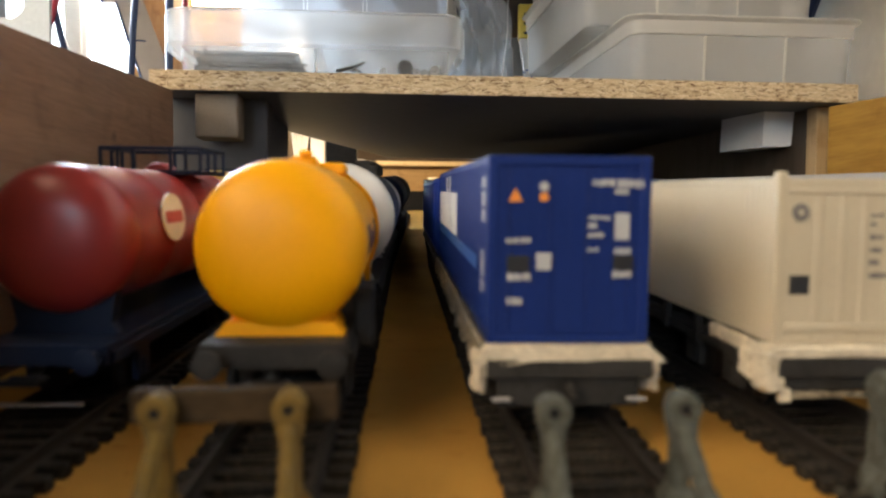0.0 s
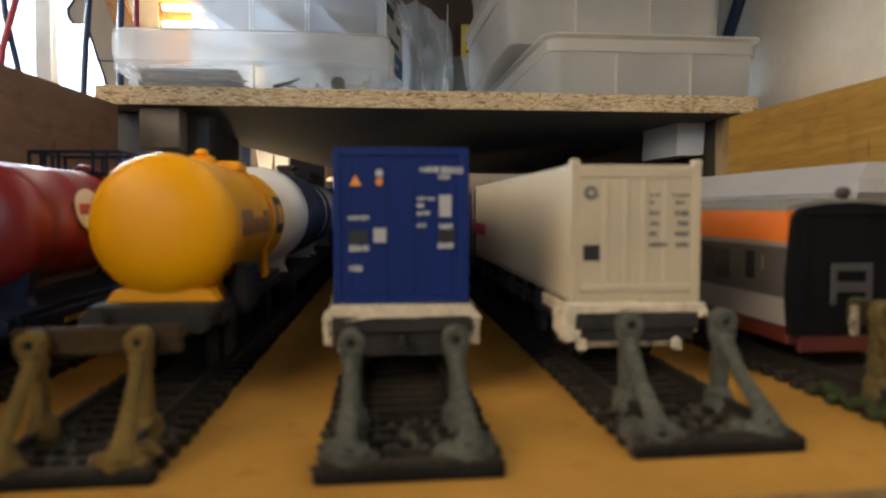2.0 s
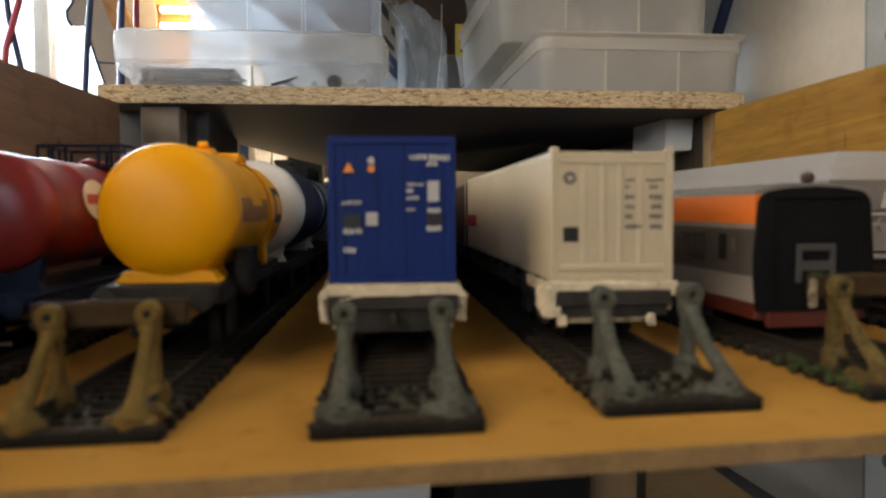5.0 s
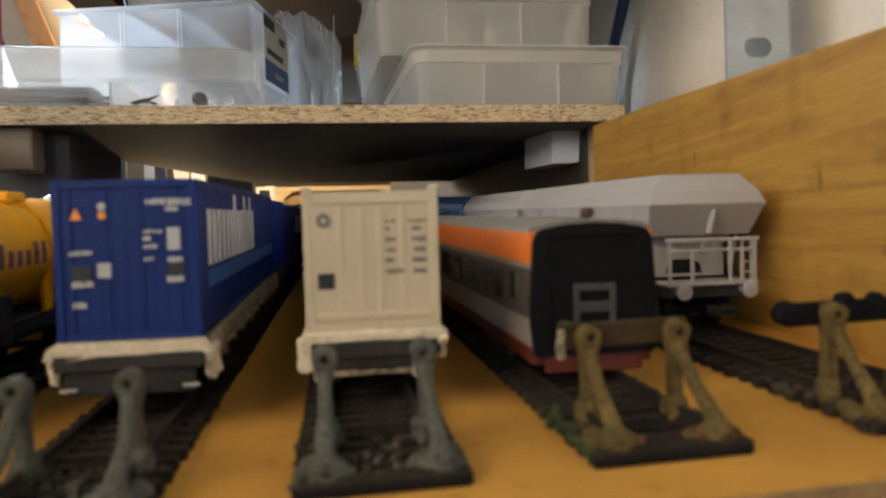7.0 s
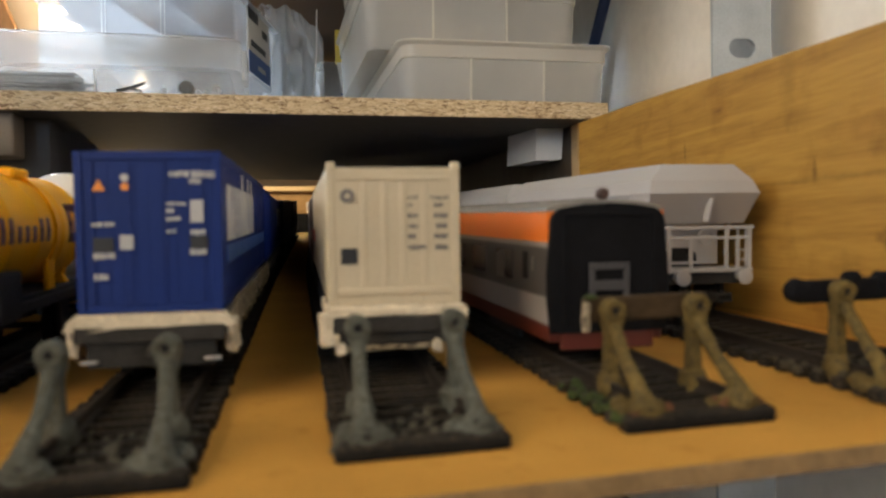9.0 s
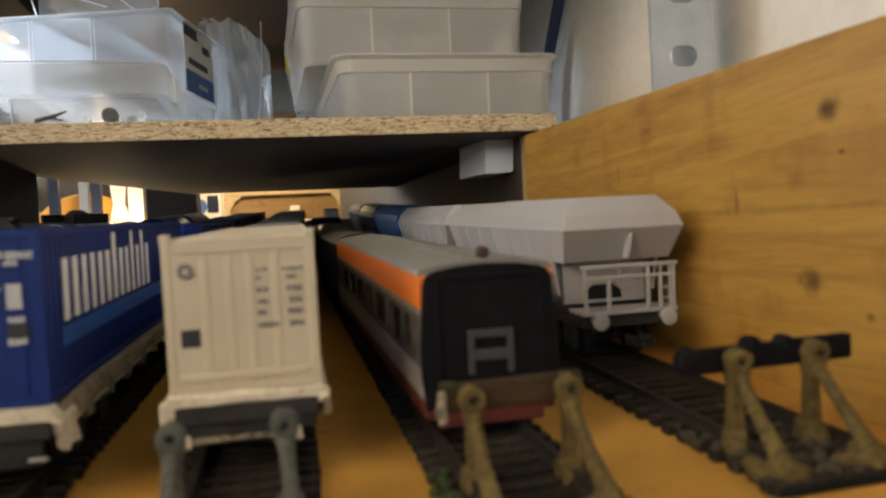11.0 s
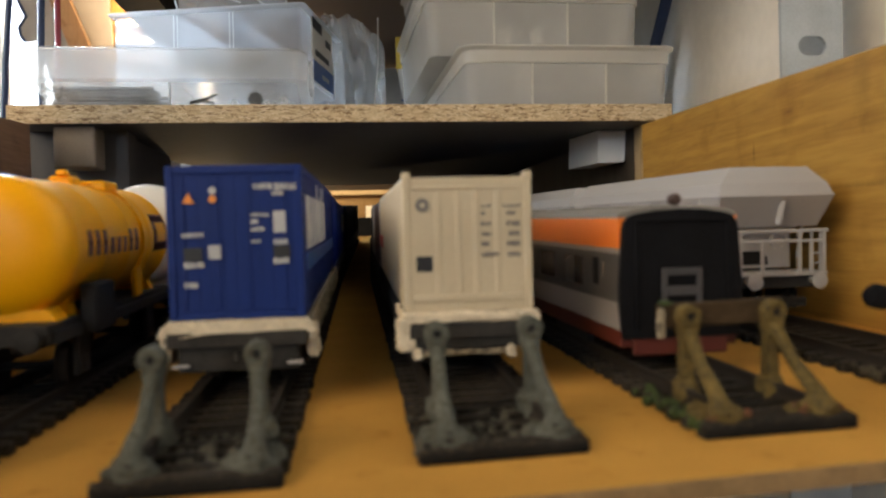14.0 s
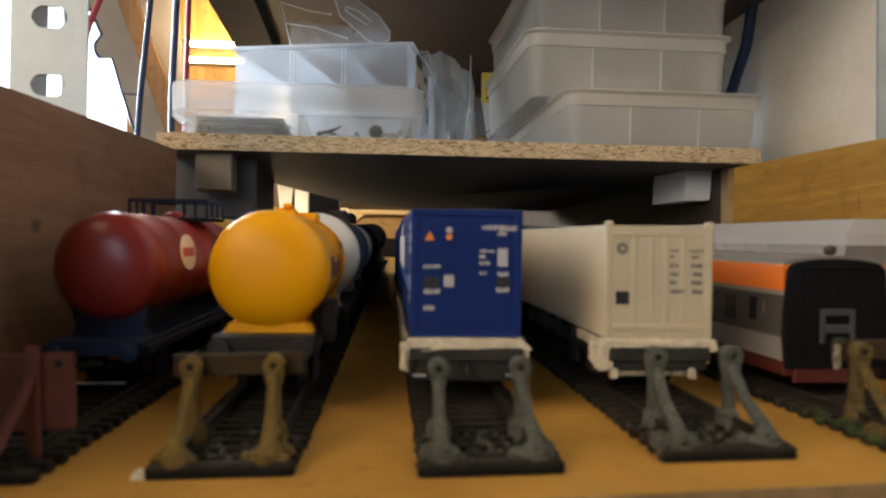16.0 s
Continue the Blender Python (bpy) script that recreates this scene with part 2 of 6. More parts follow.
# block's beige darkened to stand in for the plank's shade on it
SHADEBLOCK = material("shaded_beige_block", (0.26, 0.215, 0.17), 0.7, var=0.12, big=60, fine=900)
# shaded copy of the plywood, for boards deep under the shelf
SHADEPLY = wood("shaded_plywood_panel", (0.075, 0.058, 0.043), (0.05, 0.038, 0.028), "z", 160)
RAFTER = wood("brown_rafter_wood", (0.34, 0.18, 0.08), (0.24, 0.12, 0.05), "z", 200)
CHIP = chips("chipboard_edge")
# darker than chipboard: the shelf underside's shade is put into this colour
CHIPFACE = material("shaded_chipboard_face", (0.125, 0.125, 0.13), 0.8, var=0.16, big=120, fine=1500, bump=0.2, dirt=(0.085, 0.082, 0.08))
PAINTW = material("white_paint", (0.78, 0.77, 0.74), 0.5, var=0.05, big=25, fine=900, bump=0.15)
PAPERW = material("bright_white_paint", (0.88, 0.89, 0.90), 0.5, var=0.04, big=25, fine=900, bump=0.1)
WALLW = material("white_wall_sheet", (0.82, 0.77, 0.69), 0.45, var=0.07, big=16, fine=120, bump=0.7)
# board grey lowered to carry the unlit space under the shelf
WALLGREY = material("shaded_support_board", (0.095, 0.094, 0.098), 0.8, var=0.12, big=9, fine=200)
BACKGREY = material("pale_back_wall", (0.52, 0.50, 0.47), 0.8, var=0.12, big=9, fine=200)
# unseen room shell, its colour set dark to hold back bounced light
ROOM = material("room_wall", (0.085, 0.07, 0.055), 0.85, var=0.10, big=4, fine=60)
FLOORM = material("room_floor", (0.10, 0.085, 0.07), 0.7, var=0.2, big=5, fine=60)
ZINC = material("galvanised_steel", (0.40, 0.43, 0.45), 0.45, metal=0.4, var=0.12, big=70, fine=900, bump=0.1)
DARKSTEEL = material("dark_zinc_steel", (0.30, 0.30, 0.31), 0.4, metal=0.7, var=0.2)
STEEL = material("steel", (0.55, 0.54, 0.52), 0.3, metal=0.95, var=0.1)
BLUEC = material("blue_container_paint", (0.005, 0.021, 0.14), 0.5, var=0.12, big=35, fine=1600, bump=0.08, spec=0.25)
BLUEN = material("bright_blue_paint", (0.008, 0.036, 0.27), 0.5, var=0.1, big=35, spec=0.25)
NAVY = material("navy_paint", (0.018, 0.034, 0.075), 0.5, var=0.15, big=60, spec=0.25)
BLUEL = material("light_blue_print", (0.012, 0.085, 0.33), 0.45, var=0.1)
WHITEC = material("white_container_paint", (0.51, 0.435, 0.31), 0.5, var=0.08, big=40, fine=1800, bump=0.08)
SNOWOLD = material("dirty_white_paint", (0.33, 0.27, 0.18), 0.85, var=0.3, big=160, fine=1500, bump=0.8, dirt=(0.07, 0.055, 0.038), dirt_at=0.55)
SNOW = material("rough_white_paint", (0.64, 0.56, 0.42), 0.8, var=0.25, big=180, fine=1500, bump=0.8, dirt=(0.35, 0.28, 0.19), dirt_at=0.63)
PRINTW = material("white_print", (0.43, 0.43, 0.44), 0.5, var=0.08, big=300)
PRINTB = material("bright_white_print", (0.74, 0.73, 0.71), 0.5, var=0.06, big=300)
PRINTC = material("cream_print", (0.78, 0.70, 0.50), 0.45, var=0.06)
PRINTK = material("black_print", (0.018, 0.018, 0.02), 0.5, var=0.2)
PRINTG = material("grey_print", (0.17, 0.155, 0.145), 0.5, var=0.2, big=600)
PRINTO = material("orange_print", (0.75, 0.26, 0.04), 0.5, var=0.1)
PRINTR = material("red_print", (0.50, 0.05, 0.03), 0.5, var=0.1)
PRINTP = material("purple_print", (0.16, 0.05, 0.07), 0.5, var=0.25, big=400)
YELLOW = material("yellow_plastic", (0.93, 0.41, 0.0), 0.42, var=0.05, big=30, fine=1600, bump=0.04, spec=0.3)
YELLOWB = material("ochre_plastic", (0.62, 0.36, 0.05), 0.4, var=0.06)
RED = material("red_plastic", (0.28, 0.027, 0.023), 0.34, var=0.06, big=30, fine=1600, bump=0.03)
BLACK = material("black_plastic", (0.013, 0.0125, 0.013), 0.6, var=0.3, big=120, spec=0.15)
SHIELD = material("black_end_plastic", (0.0075, 0.0075, 0.009), 0.7, var=0.3, big=120, spec=0.08)
DARKBLUE = material("dark_blue_plastic", (0.014, 0.022, 0.05), 0.5, var=0.2, spec=0.2)
CHASSIS = material("dark_grey_chassis", (0.034, 0.032, 0.030), 0.65, var=0.35, big=150, spec=0.15)
ORANGE = material("orange_paint", (0.80, 0.19, 0.02), 0.42, var=0.05)
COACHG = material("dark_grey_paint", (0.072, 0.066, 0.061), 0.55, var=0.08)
COACHPLATE = material("worn_grey_plate", (0.045, 0.043, 0.046), 0.5, var=0.12)
COACHWIN = material("smoked_window", (0.045, 0.042, 0.042), 0.25, var=0.1)
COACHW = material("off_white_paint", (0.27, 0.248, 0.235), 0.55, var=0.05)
COACHR = material("rust_red_paint", (0.10, 0.018, 0.011), 0.5, var=0.12)
ROOFG = material("grey_roof_paint", (0.185, 0.17, 0.148), 0.6, var=0.12, big=60)
AMBER = material("amber_panel", (0.72, 0.33, 0.03), 0.5, var=0.08)
BROWN = material("brown_plastic", (0.055, 0.028, 0.02), 0.55, var=0.2)
HOPG = material("light_grey_plastic", (0.36, 0.348, 0.34), 0.5, var=0.05, big=40, fine=1500, bump=0.06)
HOPB = material("mid_blue_plastic", (0.04, 0.12, 0.30), 0.45, var=0.1)
WHITET = material("white_tank_plastic", (0.66, 0.66, 0.64), 0.4, var=0.06)
SLEEPER = material("sleeper_plastic", (0.021, 0.018, 0.015), 0.8, var=0.4, big=200, fine=1600, bump=0.4, rand=0.3, dirt=(0.060, 0.045, 0.028), dirt_at=0.58, spec=0.12)
TRACKBED = material("black_track_web", (0.011, 0.010, 0.009), 0.85, var=0.3, big=200, fine=1600, bump=0.3, spec=0.1)
RAIL = material("rail_metal", (0.024, 0.019, 0.015), 0.75, metal=0.1, var=0.3, spec=0.2)
STOPGREY = material("weathered_grey_stop", (0.088, 0.093, 0.078), 0.75, var=0.35, big=160, fine=900, bump=0.5, dirt=(0.054, 0.048, 0.034), dirt_at=0.57, spec=0.15)
STOPTAN = material("weathered_tan_stop", (0.155, 0.10, 0.026), 0.7, var=0.3, big=120, fine=900, bump=0.4, dirt=(0.10, 0.07, 0.035), dirt_at=0.6, spec=0.15)
STOPOLIVE = material("weathered_olive_stop", (0.115, 0.081, 0.026), 0.8, var=0.45, big=150, fine=900, bump=0.6, dirt=(0.06, 0.044, 0.022), dirt_at=0.56, spec=0.15)
STOPRED = material("rust_red_stop", (0.11, 0.036, 0.026), 0.65, var=0.2, big=90, bump=0.3, spec=0.15)
STOPBEAM = material("brown_stop_beam", (0.05, 0.032, 0.016), 0.8, var=0.4, stretch=(0.3, 1, 1), big=200, spec=0.15)
RUST = material("rust_flakes", (0.13, 0.05, 0.02), 0.95, var=0.5, big=500, bump=0.8)
MOSS = material("moss_flock", (0.034, 0.052, 0.010), 0.95, var=0.5, big=500, bump=0.8)
BALLAST = material("brown_flock", (0.05, 0.04, 0.022), 0.95, var=0.5, big=500, bump=0.8)
DUST = material("grey_dust_flock", (0.075, 0.068, 0.048), 0.95, var=0.5, big=500, bump=0.8)
PP = plastic("frosted_polypropylene", (0.86, 0.845, 0.81), 0.62, 0.35, 0.5)
PPL = plastic("milky_polypropylene", (0.86, 0.86, 0.84), 0.75, 0.25, 0.6)
PPLRIM = plastic("milky_polypropylene_skirt", (0.92, 0.91, 0.89), 0.66, 0.22, 0.65)
PPRIM = plastic("milky_polypropylene_rim", (0.86, 0.83, 0.77), 0.42, 0.3, 0.55)
CLEAR = plastic("clear_polystyrene", (0.93, 0.96, 1.0), 0.66, 0.1, 0.8)
CLEARRIM = plastic("clear_polystyrene_edge", (0.95, 0.97, 1.0), 0.35, 0.1, 0.7)
FILM = plastic("clear_film", (0.86, 0.87, 0.88), 0.72, 0.32, 0.4)
CARDW = material("white_card", (0.74, 0.71, 0.66), 0.6, var=0.06)
CARDB = material("blue_card", (0.05, 0.12, 0.36), 0.5, var=0.08)
CARDY = material("yellow_card", (0.72, 0.52, 0.06), 0.5, var=0.08)
CARDBOARD = material("brown_cardboard", (0.40, 0.25, 0.13), 0.8, var=0.12, big=60)
CABLEB = material("blue_cable", (0.02, 0.035, 0.09), 0.4, var=0.1)
CABLER = material("red_cable", (0.40, 0.04, 0.06), 0.4, var=0.1)
GREYP = material("grey_paper", (0.42, 0.36, 0.30), 0.7, var=0.1, big=20)
SKYGLOW = glow("daylight_backdrop", (0.85, 0.93, 1.0), 3.0)
STRIP = glow("lamp_strip", (1.0, 0.83, 0.55), 14.0)


# ---- building helpers (numbers in millimetres) ----
def box(bm, x0, x1, y0, y1, z0, z1, bevel=0.0, seg=1):
    v = [bm.verts.new(c) for c in ((x0, y0, z0), (x1, y0, z0), (x1, y1, z0), (x0, y1, z0), (x0, y0, z1), (x1, y0, z1), (x1, y1, z1), (x0, y1, z1))]
    fs = [bm.faces.new([v[i] for i in q]) for q in ((3, 2, 1, 0), (4, 5, 6, 7), (0, 1, 5, 4), (1, 2, 6, 5), (2, 3, 7, 6), (3, 0, 4, 7))]
    if bevel:
        es = list({e for f in fs for e in f.edges})
        bmesh.ops.bevel(bm, geom=es, offset=bevel, segments=seg, affect="EDGES", profile=0.5)
    return bm


def boxes(*items):
    bm = bmesh.new()
    for i in items:
        box(bm, *i)
    return bm


def tube(bm, pts, r, seg=8, caps=True):
    pts = [Vector(p) for p in pts]
    rs = r if isinstance(r, (list, tuple)) else [r] * len(pts)
    rings, side = [], None
    for i, p in enumerate(pts):
        d = (pts[min(i + 1, len(pts) - 1)] - pts[max(i - 1, 0)]).normalized()
        if side is None:
            side = d.orthogonal().normalized()
        side = (side - d * side.dot(d)).normalized()
        up = d.cross(side)
        rings.append([bm.verts.new(p + rs[i] * (math.cos(a) * side + math.sin(a) * up)) for a in (2 * math.pi * k / seg for k in range(seg))])
    for a, b in zip(rings, rings[1:]):
        for k in range(seg):
            bm.faces.new((a[k], a[(k + 1) % seg], b[(k + 1) % seg], b[k]))
    if caps:
        bm.faces.new(rings[0][::-1])
        bm.faces.new(rings[-1])
    return bm


def tubes(*items):
    bm = bmesh.new()
    for pts, r in items:
        tube(bm, pts, r)
    return bm


def lathe(bm, profile, seg=40, centre=(0, 0, 0)):
    """Turns (y, radius) pairs about the y axis through the centre."""
    cx, cy, cz = centre
    rings = []
    for y, r in profile:
        if r < 1e-6:
            rings.append([bm.verts.new((cx, cy + y, cz))])
        else:
            rings.append([bm.verts.new((cx + r * math.cos(2 * math.pi * k / seg), cy + y, cz + r * math.sin(2 * math.pi * k / seg))) for k in range(seg)])
    for a, b in zip(rings, rings[1:]):
        for k in range(seg):
            q = [a[k % len(a)], a[(k + 1) % len(a)], b[(k + 1) % len(b)], b[k % len(b)]]
            q = list(dict.fromkeys(q))
            if len(q) > 2:
                bm.faces.new(q)
    bmesh.ops.recalc_face_normals(bm, faces=bm.faces)
    return bm


def prism(bm, poly, axis, a, b):
    """A polygon (two coordinates in the order of the other axes) drawn out along an axis from a to b."""
    def at(p, t):
        return {"x": (t, p[0], p[1]), "y": (p[0], t, p[1]), "z": (p[0], p[1], t)}[axis]
    lo, hi = [bm.verts.new(at(p, a)) for p in poly], [bm.verts.new(at(p, b)) for p in poly]
    bm.faces.new(lo)
    bm.faces.new(hi[::-1])
    for i in range(len(poly)):
        j = (i + 1) % len(poly)
        bm.faces.new((lo[j], lo[i], hi[i], hi[j]))
    bmesh.ops.recalc_face_normals(bm, faces=bm.faces)
    return bm


def hull(points):
    bm = bmesh.new()
    for p in points:
        bm.verts.new(p)
    bmesh.ops.convex_hull(bm, input=bm.verts)
    loose = [v for v in bm.verts if not v.link_faces]
    bmesh.ops.delete(bm, geom=loose, context="VERTS")
    bmesh.ops.dissolve_limit(bm, angle_limit=0.01, verts=bm.verts, edges=bm.edges)
    return bm


def lumpy(bm, amount, cuts=4, scale=0.5):
    """Cuts a shape finer and makes its painted surface uneven."""
    bmesh.ops.subdivide_edges(bm, edges=bm.edges, cuts=cuts, use_grid_fill=True)
    for v in bm.verts:
        v.co += amount * Vector(noise.noise_vector(v.co * scale))
    return bm


def to_mesh(name, bm, mat, smooth=0.0):
    bm.normal_update()
    for v in bm.verts:
        v.co *= MM
    me = bpy.data.meshes.new(name)
    bm.to_mesh(me)
    bm.free()
    me.materials.append(mat)
    if smooth:
        me.polygons.foreach_set("use_smooth", [True] * len(me.polygons))
        me.set_sharp_from_angle(angle=radians(smooth))
    return me


def part(name, bm, mat, parent, label="", smooth=35.0):
    ob = new(name, to_mesh(name, bm, mat, smooth))
    ob.parent = parent
    return tagged(ob, label)


def piece(name, me, parent, at=(0, 0, 0), turn=(0, 0, 0)):
    ob = new(name, me)
    ob.parent = parent
    ob.matrix_basis = mpose(*at, *turn)
    return ob


def mpose(x, y, z, rx=0, ry=0, rz=0):
    return pose(x * MM, y * MM, z * MM, rx, ry, rz)


def thing(name, label, category, group="", kind="", m=None):
    ob = new(name)
    ob.empty_display_size = 0.005
    if m is not None:
        ob.matrix_basis = m
    return tagged(ob, label, category, group, kind)


def solid(name, bm, mat, label, category="", group="", kind="", m=None, smooth=35.0):
    ob = new(name, to_mesh(name, bm, mat, smooth))
    if m is not None:
        ob.matrix_basis = m
    return tagged(ob, label, category, group, kind)


# the layout board rises slightly to the right; all tracks lie in its plane
SLOPE = -math.degrees(math.atan(0.022))
# and towards the back, with the wagons on it
TILT = 1.6
DECK = mpose(-12, -40, 0, TILT, SLOPE, 0) @ mpose(12, 40, 0)


def deck_z(x):
    return 0.022 * (x + 12)


# past this line the far part of the layout climbs a little more and swings to the plank
BEND_Y, BEND = 330.0, 0.022
LIFT = math.degrees(BEND)


def past(y):
    return max(0.0, y - BEND_Y) * BEND


def rise(d):
    return d * math.tan(radians(TILT)) + past(d)


def turned(x, y, z, theta):
    """Pose of a wagon on the layout, with the far part's extra climb and turn."""
    extra = LIFT if y > BEND_Y else 0.0
    return mpose(x, y, z, TILT + extra, 0, -theta - extra)


def bent(bm, turn=1.0):
    """Cuts a long shape at the line and bends what lies past it."""
    bmesh.ops.bisect_plane(bm, geom=bm.verts[:] + bm.edges[:] + bm.faces[:], plane_co=(0, BEND_Y + 40, 0), plane_no=(0, 1, 0))
    for v in bm.verts:
        if v.co.y > BEND_Y + 40:
            d = (v.co.y - BEND_Y - 40) * BEND
            v.co += Vector((d * turn, 0, d))
    return bm


# ---- room ----
solid("floor", boxes((-1400, 2000, -2400, 1700, -920, -900)), FLOORM, "dark room floor", "floor", kind="structure")
solid("ceiling", boxes((-1400, 2000, -2400, 1700, 1400, 1420)), ROOM, "unseen room ceiling, dark to cut bounce", "ceiling", kind="structure")
solid("wall_front", boxes((-1400, -900, -2420, -2400, -900, 1400), (-560, 2000, -2420, -2400, -900, 1400), (-900, -560, -2420, -2400, -900, 200), (-900, -560, -2420, -2400, 780, 1400)), ROOM, "plain room wall", "wall", kind="structure")
solid("wall_east", boxes((1980, 2000, -2400, 1500, -900, 1400)), ROOM, "plain room wall", "wall", kind="structure")
solid("wall_west", boxes((-1420, -1400, -2400, -680, -900, 1400), (-1420, -1400, 240, 1700, -900, 1400), (-1420, -1400, -680, 240, -900, 200), (-1420, -1400, -680, 240, 800, 1400)), ROOM, "room wall with a window opening", "wall", kind="structure")
solid("wall_north", boxes((-1400, -1060, 1500, 1520, -900, 1400), (-415, -230, 1500, 1520, -900, 1400), (-230, 420, 1500, 1520, 320, 1400), (-230, 420, 1500, 1520, -900, -60), (420, 2000, 1500, 1520, -900, 1400), (-1060, -415, 1500, 1520, -900, 180),
      (-1060, -415, 1500, 1520, 1050, 1400)), ROOM, "room wall with a bright window opening", "wall", kind="structure")
solid("wall_white", boxes((282, 300, -420, 1500, -900, 1400)), WALLW, "white sheeted wall with faint creases", "wall", kind="structure")
solid("backdrop", boxes((-2400, -260, 2300, 2310, -600, 2200)), SKYGLOW, "bright overcast daylight outside the window", "sky", kind="structure")
solid("backdrop", boxes((-2010, -2000, -1500, 1200, -300, 1500)), SKYGLOW, "bright overcast daylight outside the window", "sky", kind="structure")
solid("backdrop", boxes((-1700, 300, -2810, -2800, 100, 2300)), SKYGLOW, "bright overcast daylight outside the window", "sky", kind="structure")
# added enclosure, dark so no lit wall shows beside the far frame
solid("far_enclosure", boxes((-250, -230, 1520, 2420, -60, 340), (420, 440, 1520, 2420, -60, 340), (-230, 420, 2400, 2420, -60, 340), (-230, 420, 1520, 2400, 320, 340), (-230, 420, 1520, 2400, -80, -60)), DARKBEAM, "added dark enclosure round the space beyond the layout", "wall", kind="structure")
win = thing("window_1", "pale blue-white window frame with bright panes", "window", kind="structure")
part("window_frame", boxes((-1060, -1020, 1440, 1464, 180, 1050, 4), (-455, -415, 1440, 1464, 180, 1050, 4), (-1020, -455, 1440, 1464, 180, 220, 4),
     (-1020, -455, 1440, 1464, 1010, 1050, 4), (-642, -592, 1440, 1464, 220, 1010, 4), (-612, -606, 1436, 1440, 220, 1010)), PAINTW, win)
part("window_sill", boxes((-1080, -395, 1420, 1500, 160, 180, 3)), PAINTW, win)

# ---- the layout board, its planks and the shelf ----
deck = solid("layout_board", bent(boxes((-150, 206, -64.6, 1150, -3.2, 0)), 0), BOARD, "tan fibreboard layout board with a rough sawn edge", "board", kind="structure", m=DECK)
bm = bmesh.new()
rg = random.Random(9)
xs = [-150 + 356 * k / 240 for k in range(241)]
low, top = [], []
for x in xs:
    w = 0.35 * noise.noise(Vector((x * 0.12, 3, 0))) + rg.uniform(-0.12, 0.12)
    top.append((bm.verts.new((x, -64.55, 0.02)), bm.verts.new((x, -64.9 + w, -0.25 + 0.15 * rg.random()))))
    low.append((bm.verts.new((x, -65.0 + w, -2.9 - 0.25 * rg.random())), bm.verts.new((x, -64.55, -3.25))))
for i in range(240):
    for a, c in ((top[i][0], top[i][1]), (top[i][1], low[i][0]), (low[i][0], low[i][1])):
        j = {top[i][0]: top[i + 1][0], top[i][1]: top[i + 1][1], low[i][0]: low[i + 1][0], low[i][1]: low[i + 1][1]}
        bm.faces.new((a, j[a], j[c], c))
bmesh.ops.recalc_face_normals(bm, faces=bm.faces)
part("sawn_edge", bm, BOARDEDGE, deck, "rough brown sawn edge", smooth=0)
# front end lengthened out of view to keep lamp light off the left rows
b = bmesh.new()
prism(b, [(-95, -6), (243, -6), (243, 99.6), (-95, 81.5)], "x", -147, -128)
solid("side_plank", b, PINE_SHADED, "pine side plank with shade put into its brown", "plank", kind="structure")
b = bmesh.new()
prism(b, [(-70, -8), (230, -8), (230, 95.5), (120, 92), (-70, 84.2)], "x", 0, 20)
solid("side_plank", b, PINE, "yellow pine side plank with dark knots", "plank", kind="structure", m=mpose(176.5, 0, 0, 0, 0, -3.27))
shelf = thing("shelf", "chipboard shelf with a raw flaked edge", "shelf", kind="structure")
part("shelf_edge", boxes((-139, 213.5, 243, 245, 100, 109.4, 0.3)), CHIP, shelf, "raw chipboard edge")
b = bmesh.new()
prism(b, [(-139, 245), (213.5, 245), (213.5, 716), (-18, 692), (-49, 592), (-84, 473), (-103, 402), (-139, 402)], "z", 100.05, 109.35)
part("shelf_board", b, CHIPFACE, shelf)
b = bmesh.new()
prism(b, [(183.5, 99.9), (200.8, 99.9), (199.6, 81.4), (198.4, 80.6), (182.6, 80.2)], "y", 281, 322)
for v in b.verts:
    v.co.x -= 5.5 * (v.co.y > 300)
solid("shelf_block", b, PAPERW, "white painted wedge block under the shelf", "block", "blocks under the shelf")
solid("shelf_block", boxes((-119.5, -99, 249, 268, 78, 99.9, 1.4, 3)), SHADEBLOCK, "beige block under the shelf, shade put into its colour", "block", "blocks under the shelf")
solid("support_board", boxes((-152, -88, 270, 290, -4, 99.8, 0.4), (-106, -92, 290, 402, -4, 99.8, 0.4)), WALLGREY, "upright support board under the shelf, shade put into its grey", "board", kind="structure")
solid("support_board", boxes((201, 206.8, 268, 1400, 0, 99.8, 0.4)), SHADEPLY, "upright support board under the shelf, shade put into its colour", "board", kind="structure")
# added piece: covers the lit white wall where only darkness belongs
solid("rear_wall_cover", boxes((201, 216, 720, 1400, 99.9, 231, 0.4)), SHADEPLY, "added dark board covering the lit wall behind the shelf", "board", kind="structure")
# separate strip so the same board's front keeps its lit tan
solid("lit_board_front", boxes((200.5, 207.0, 258, 267.8, 0, 99.8, 0.4)), PLY, "tan front of the support board in its lit tone", "lipping", kind="structure")
solid("side_board", boxes((207.2, 216, 232, 1400, 0, 99.8, 0.4)), PLY, "tan side board below the shelf", "board", kind="structure")
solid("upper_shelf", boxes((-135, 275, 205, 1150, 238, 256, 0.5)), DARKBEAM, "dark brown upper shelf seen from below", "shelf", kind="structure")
solid("shelf_beam", boxes((-135, -102, 260, 1150, 221, 237.8, 0.6)), BLACK, "dark beam along the upper shelf's edge", "beam", kind="structure")
solid("wall_back", boxes((0, 282, 700, 712, 109.6, 231.8)), BACKGREY, "grey board behind the storage boxes", "wall", kind="structure")


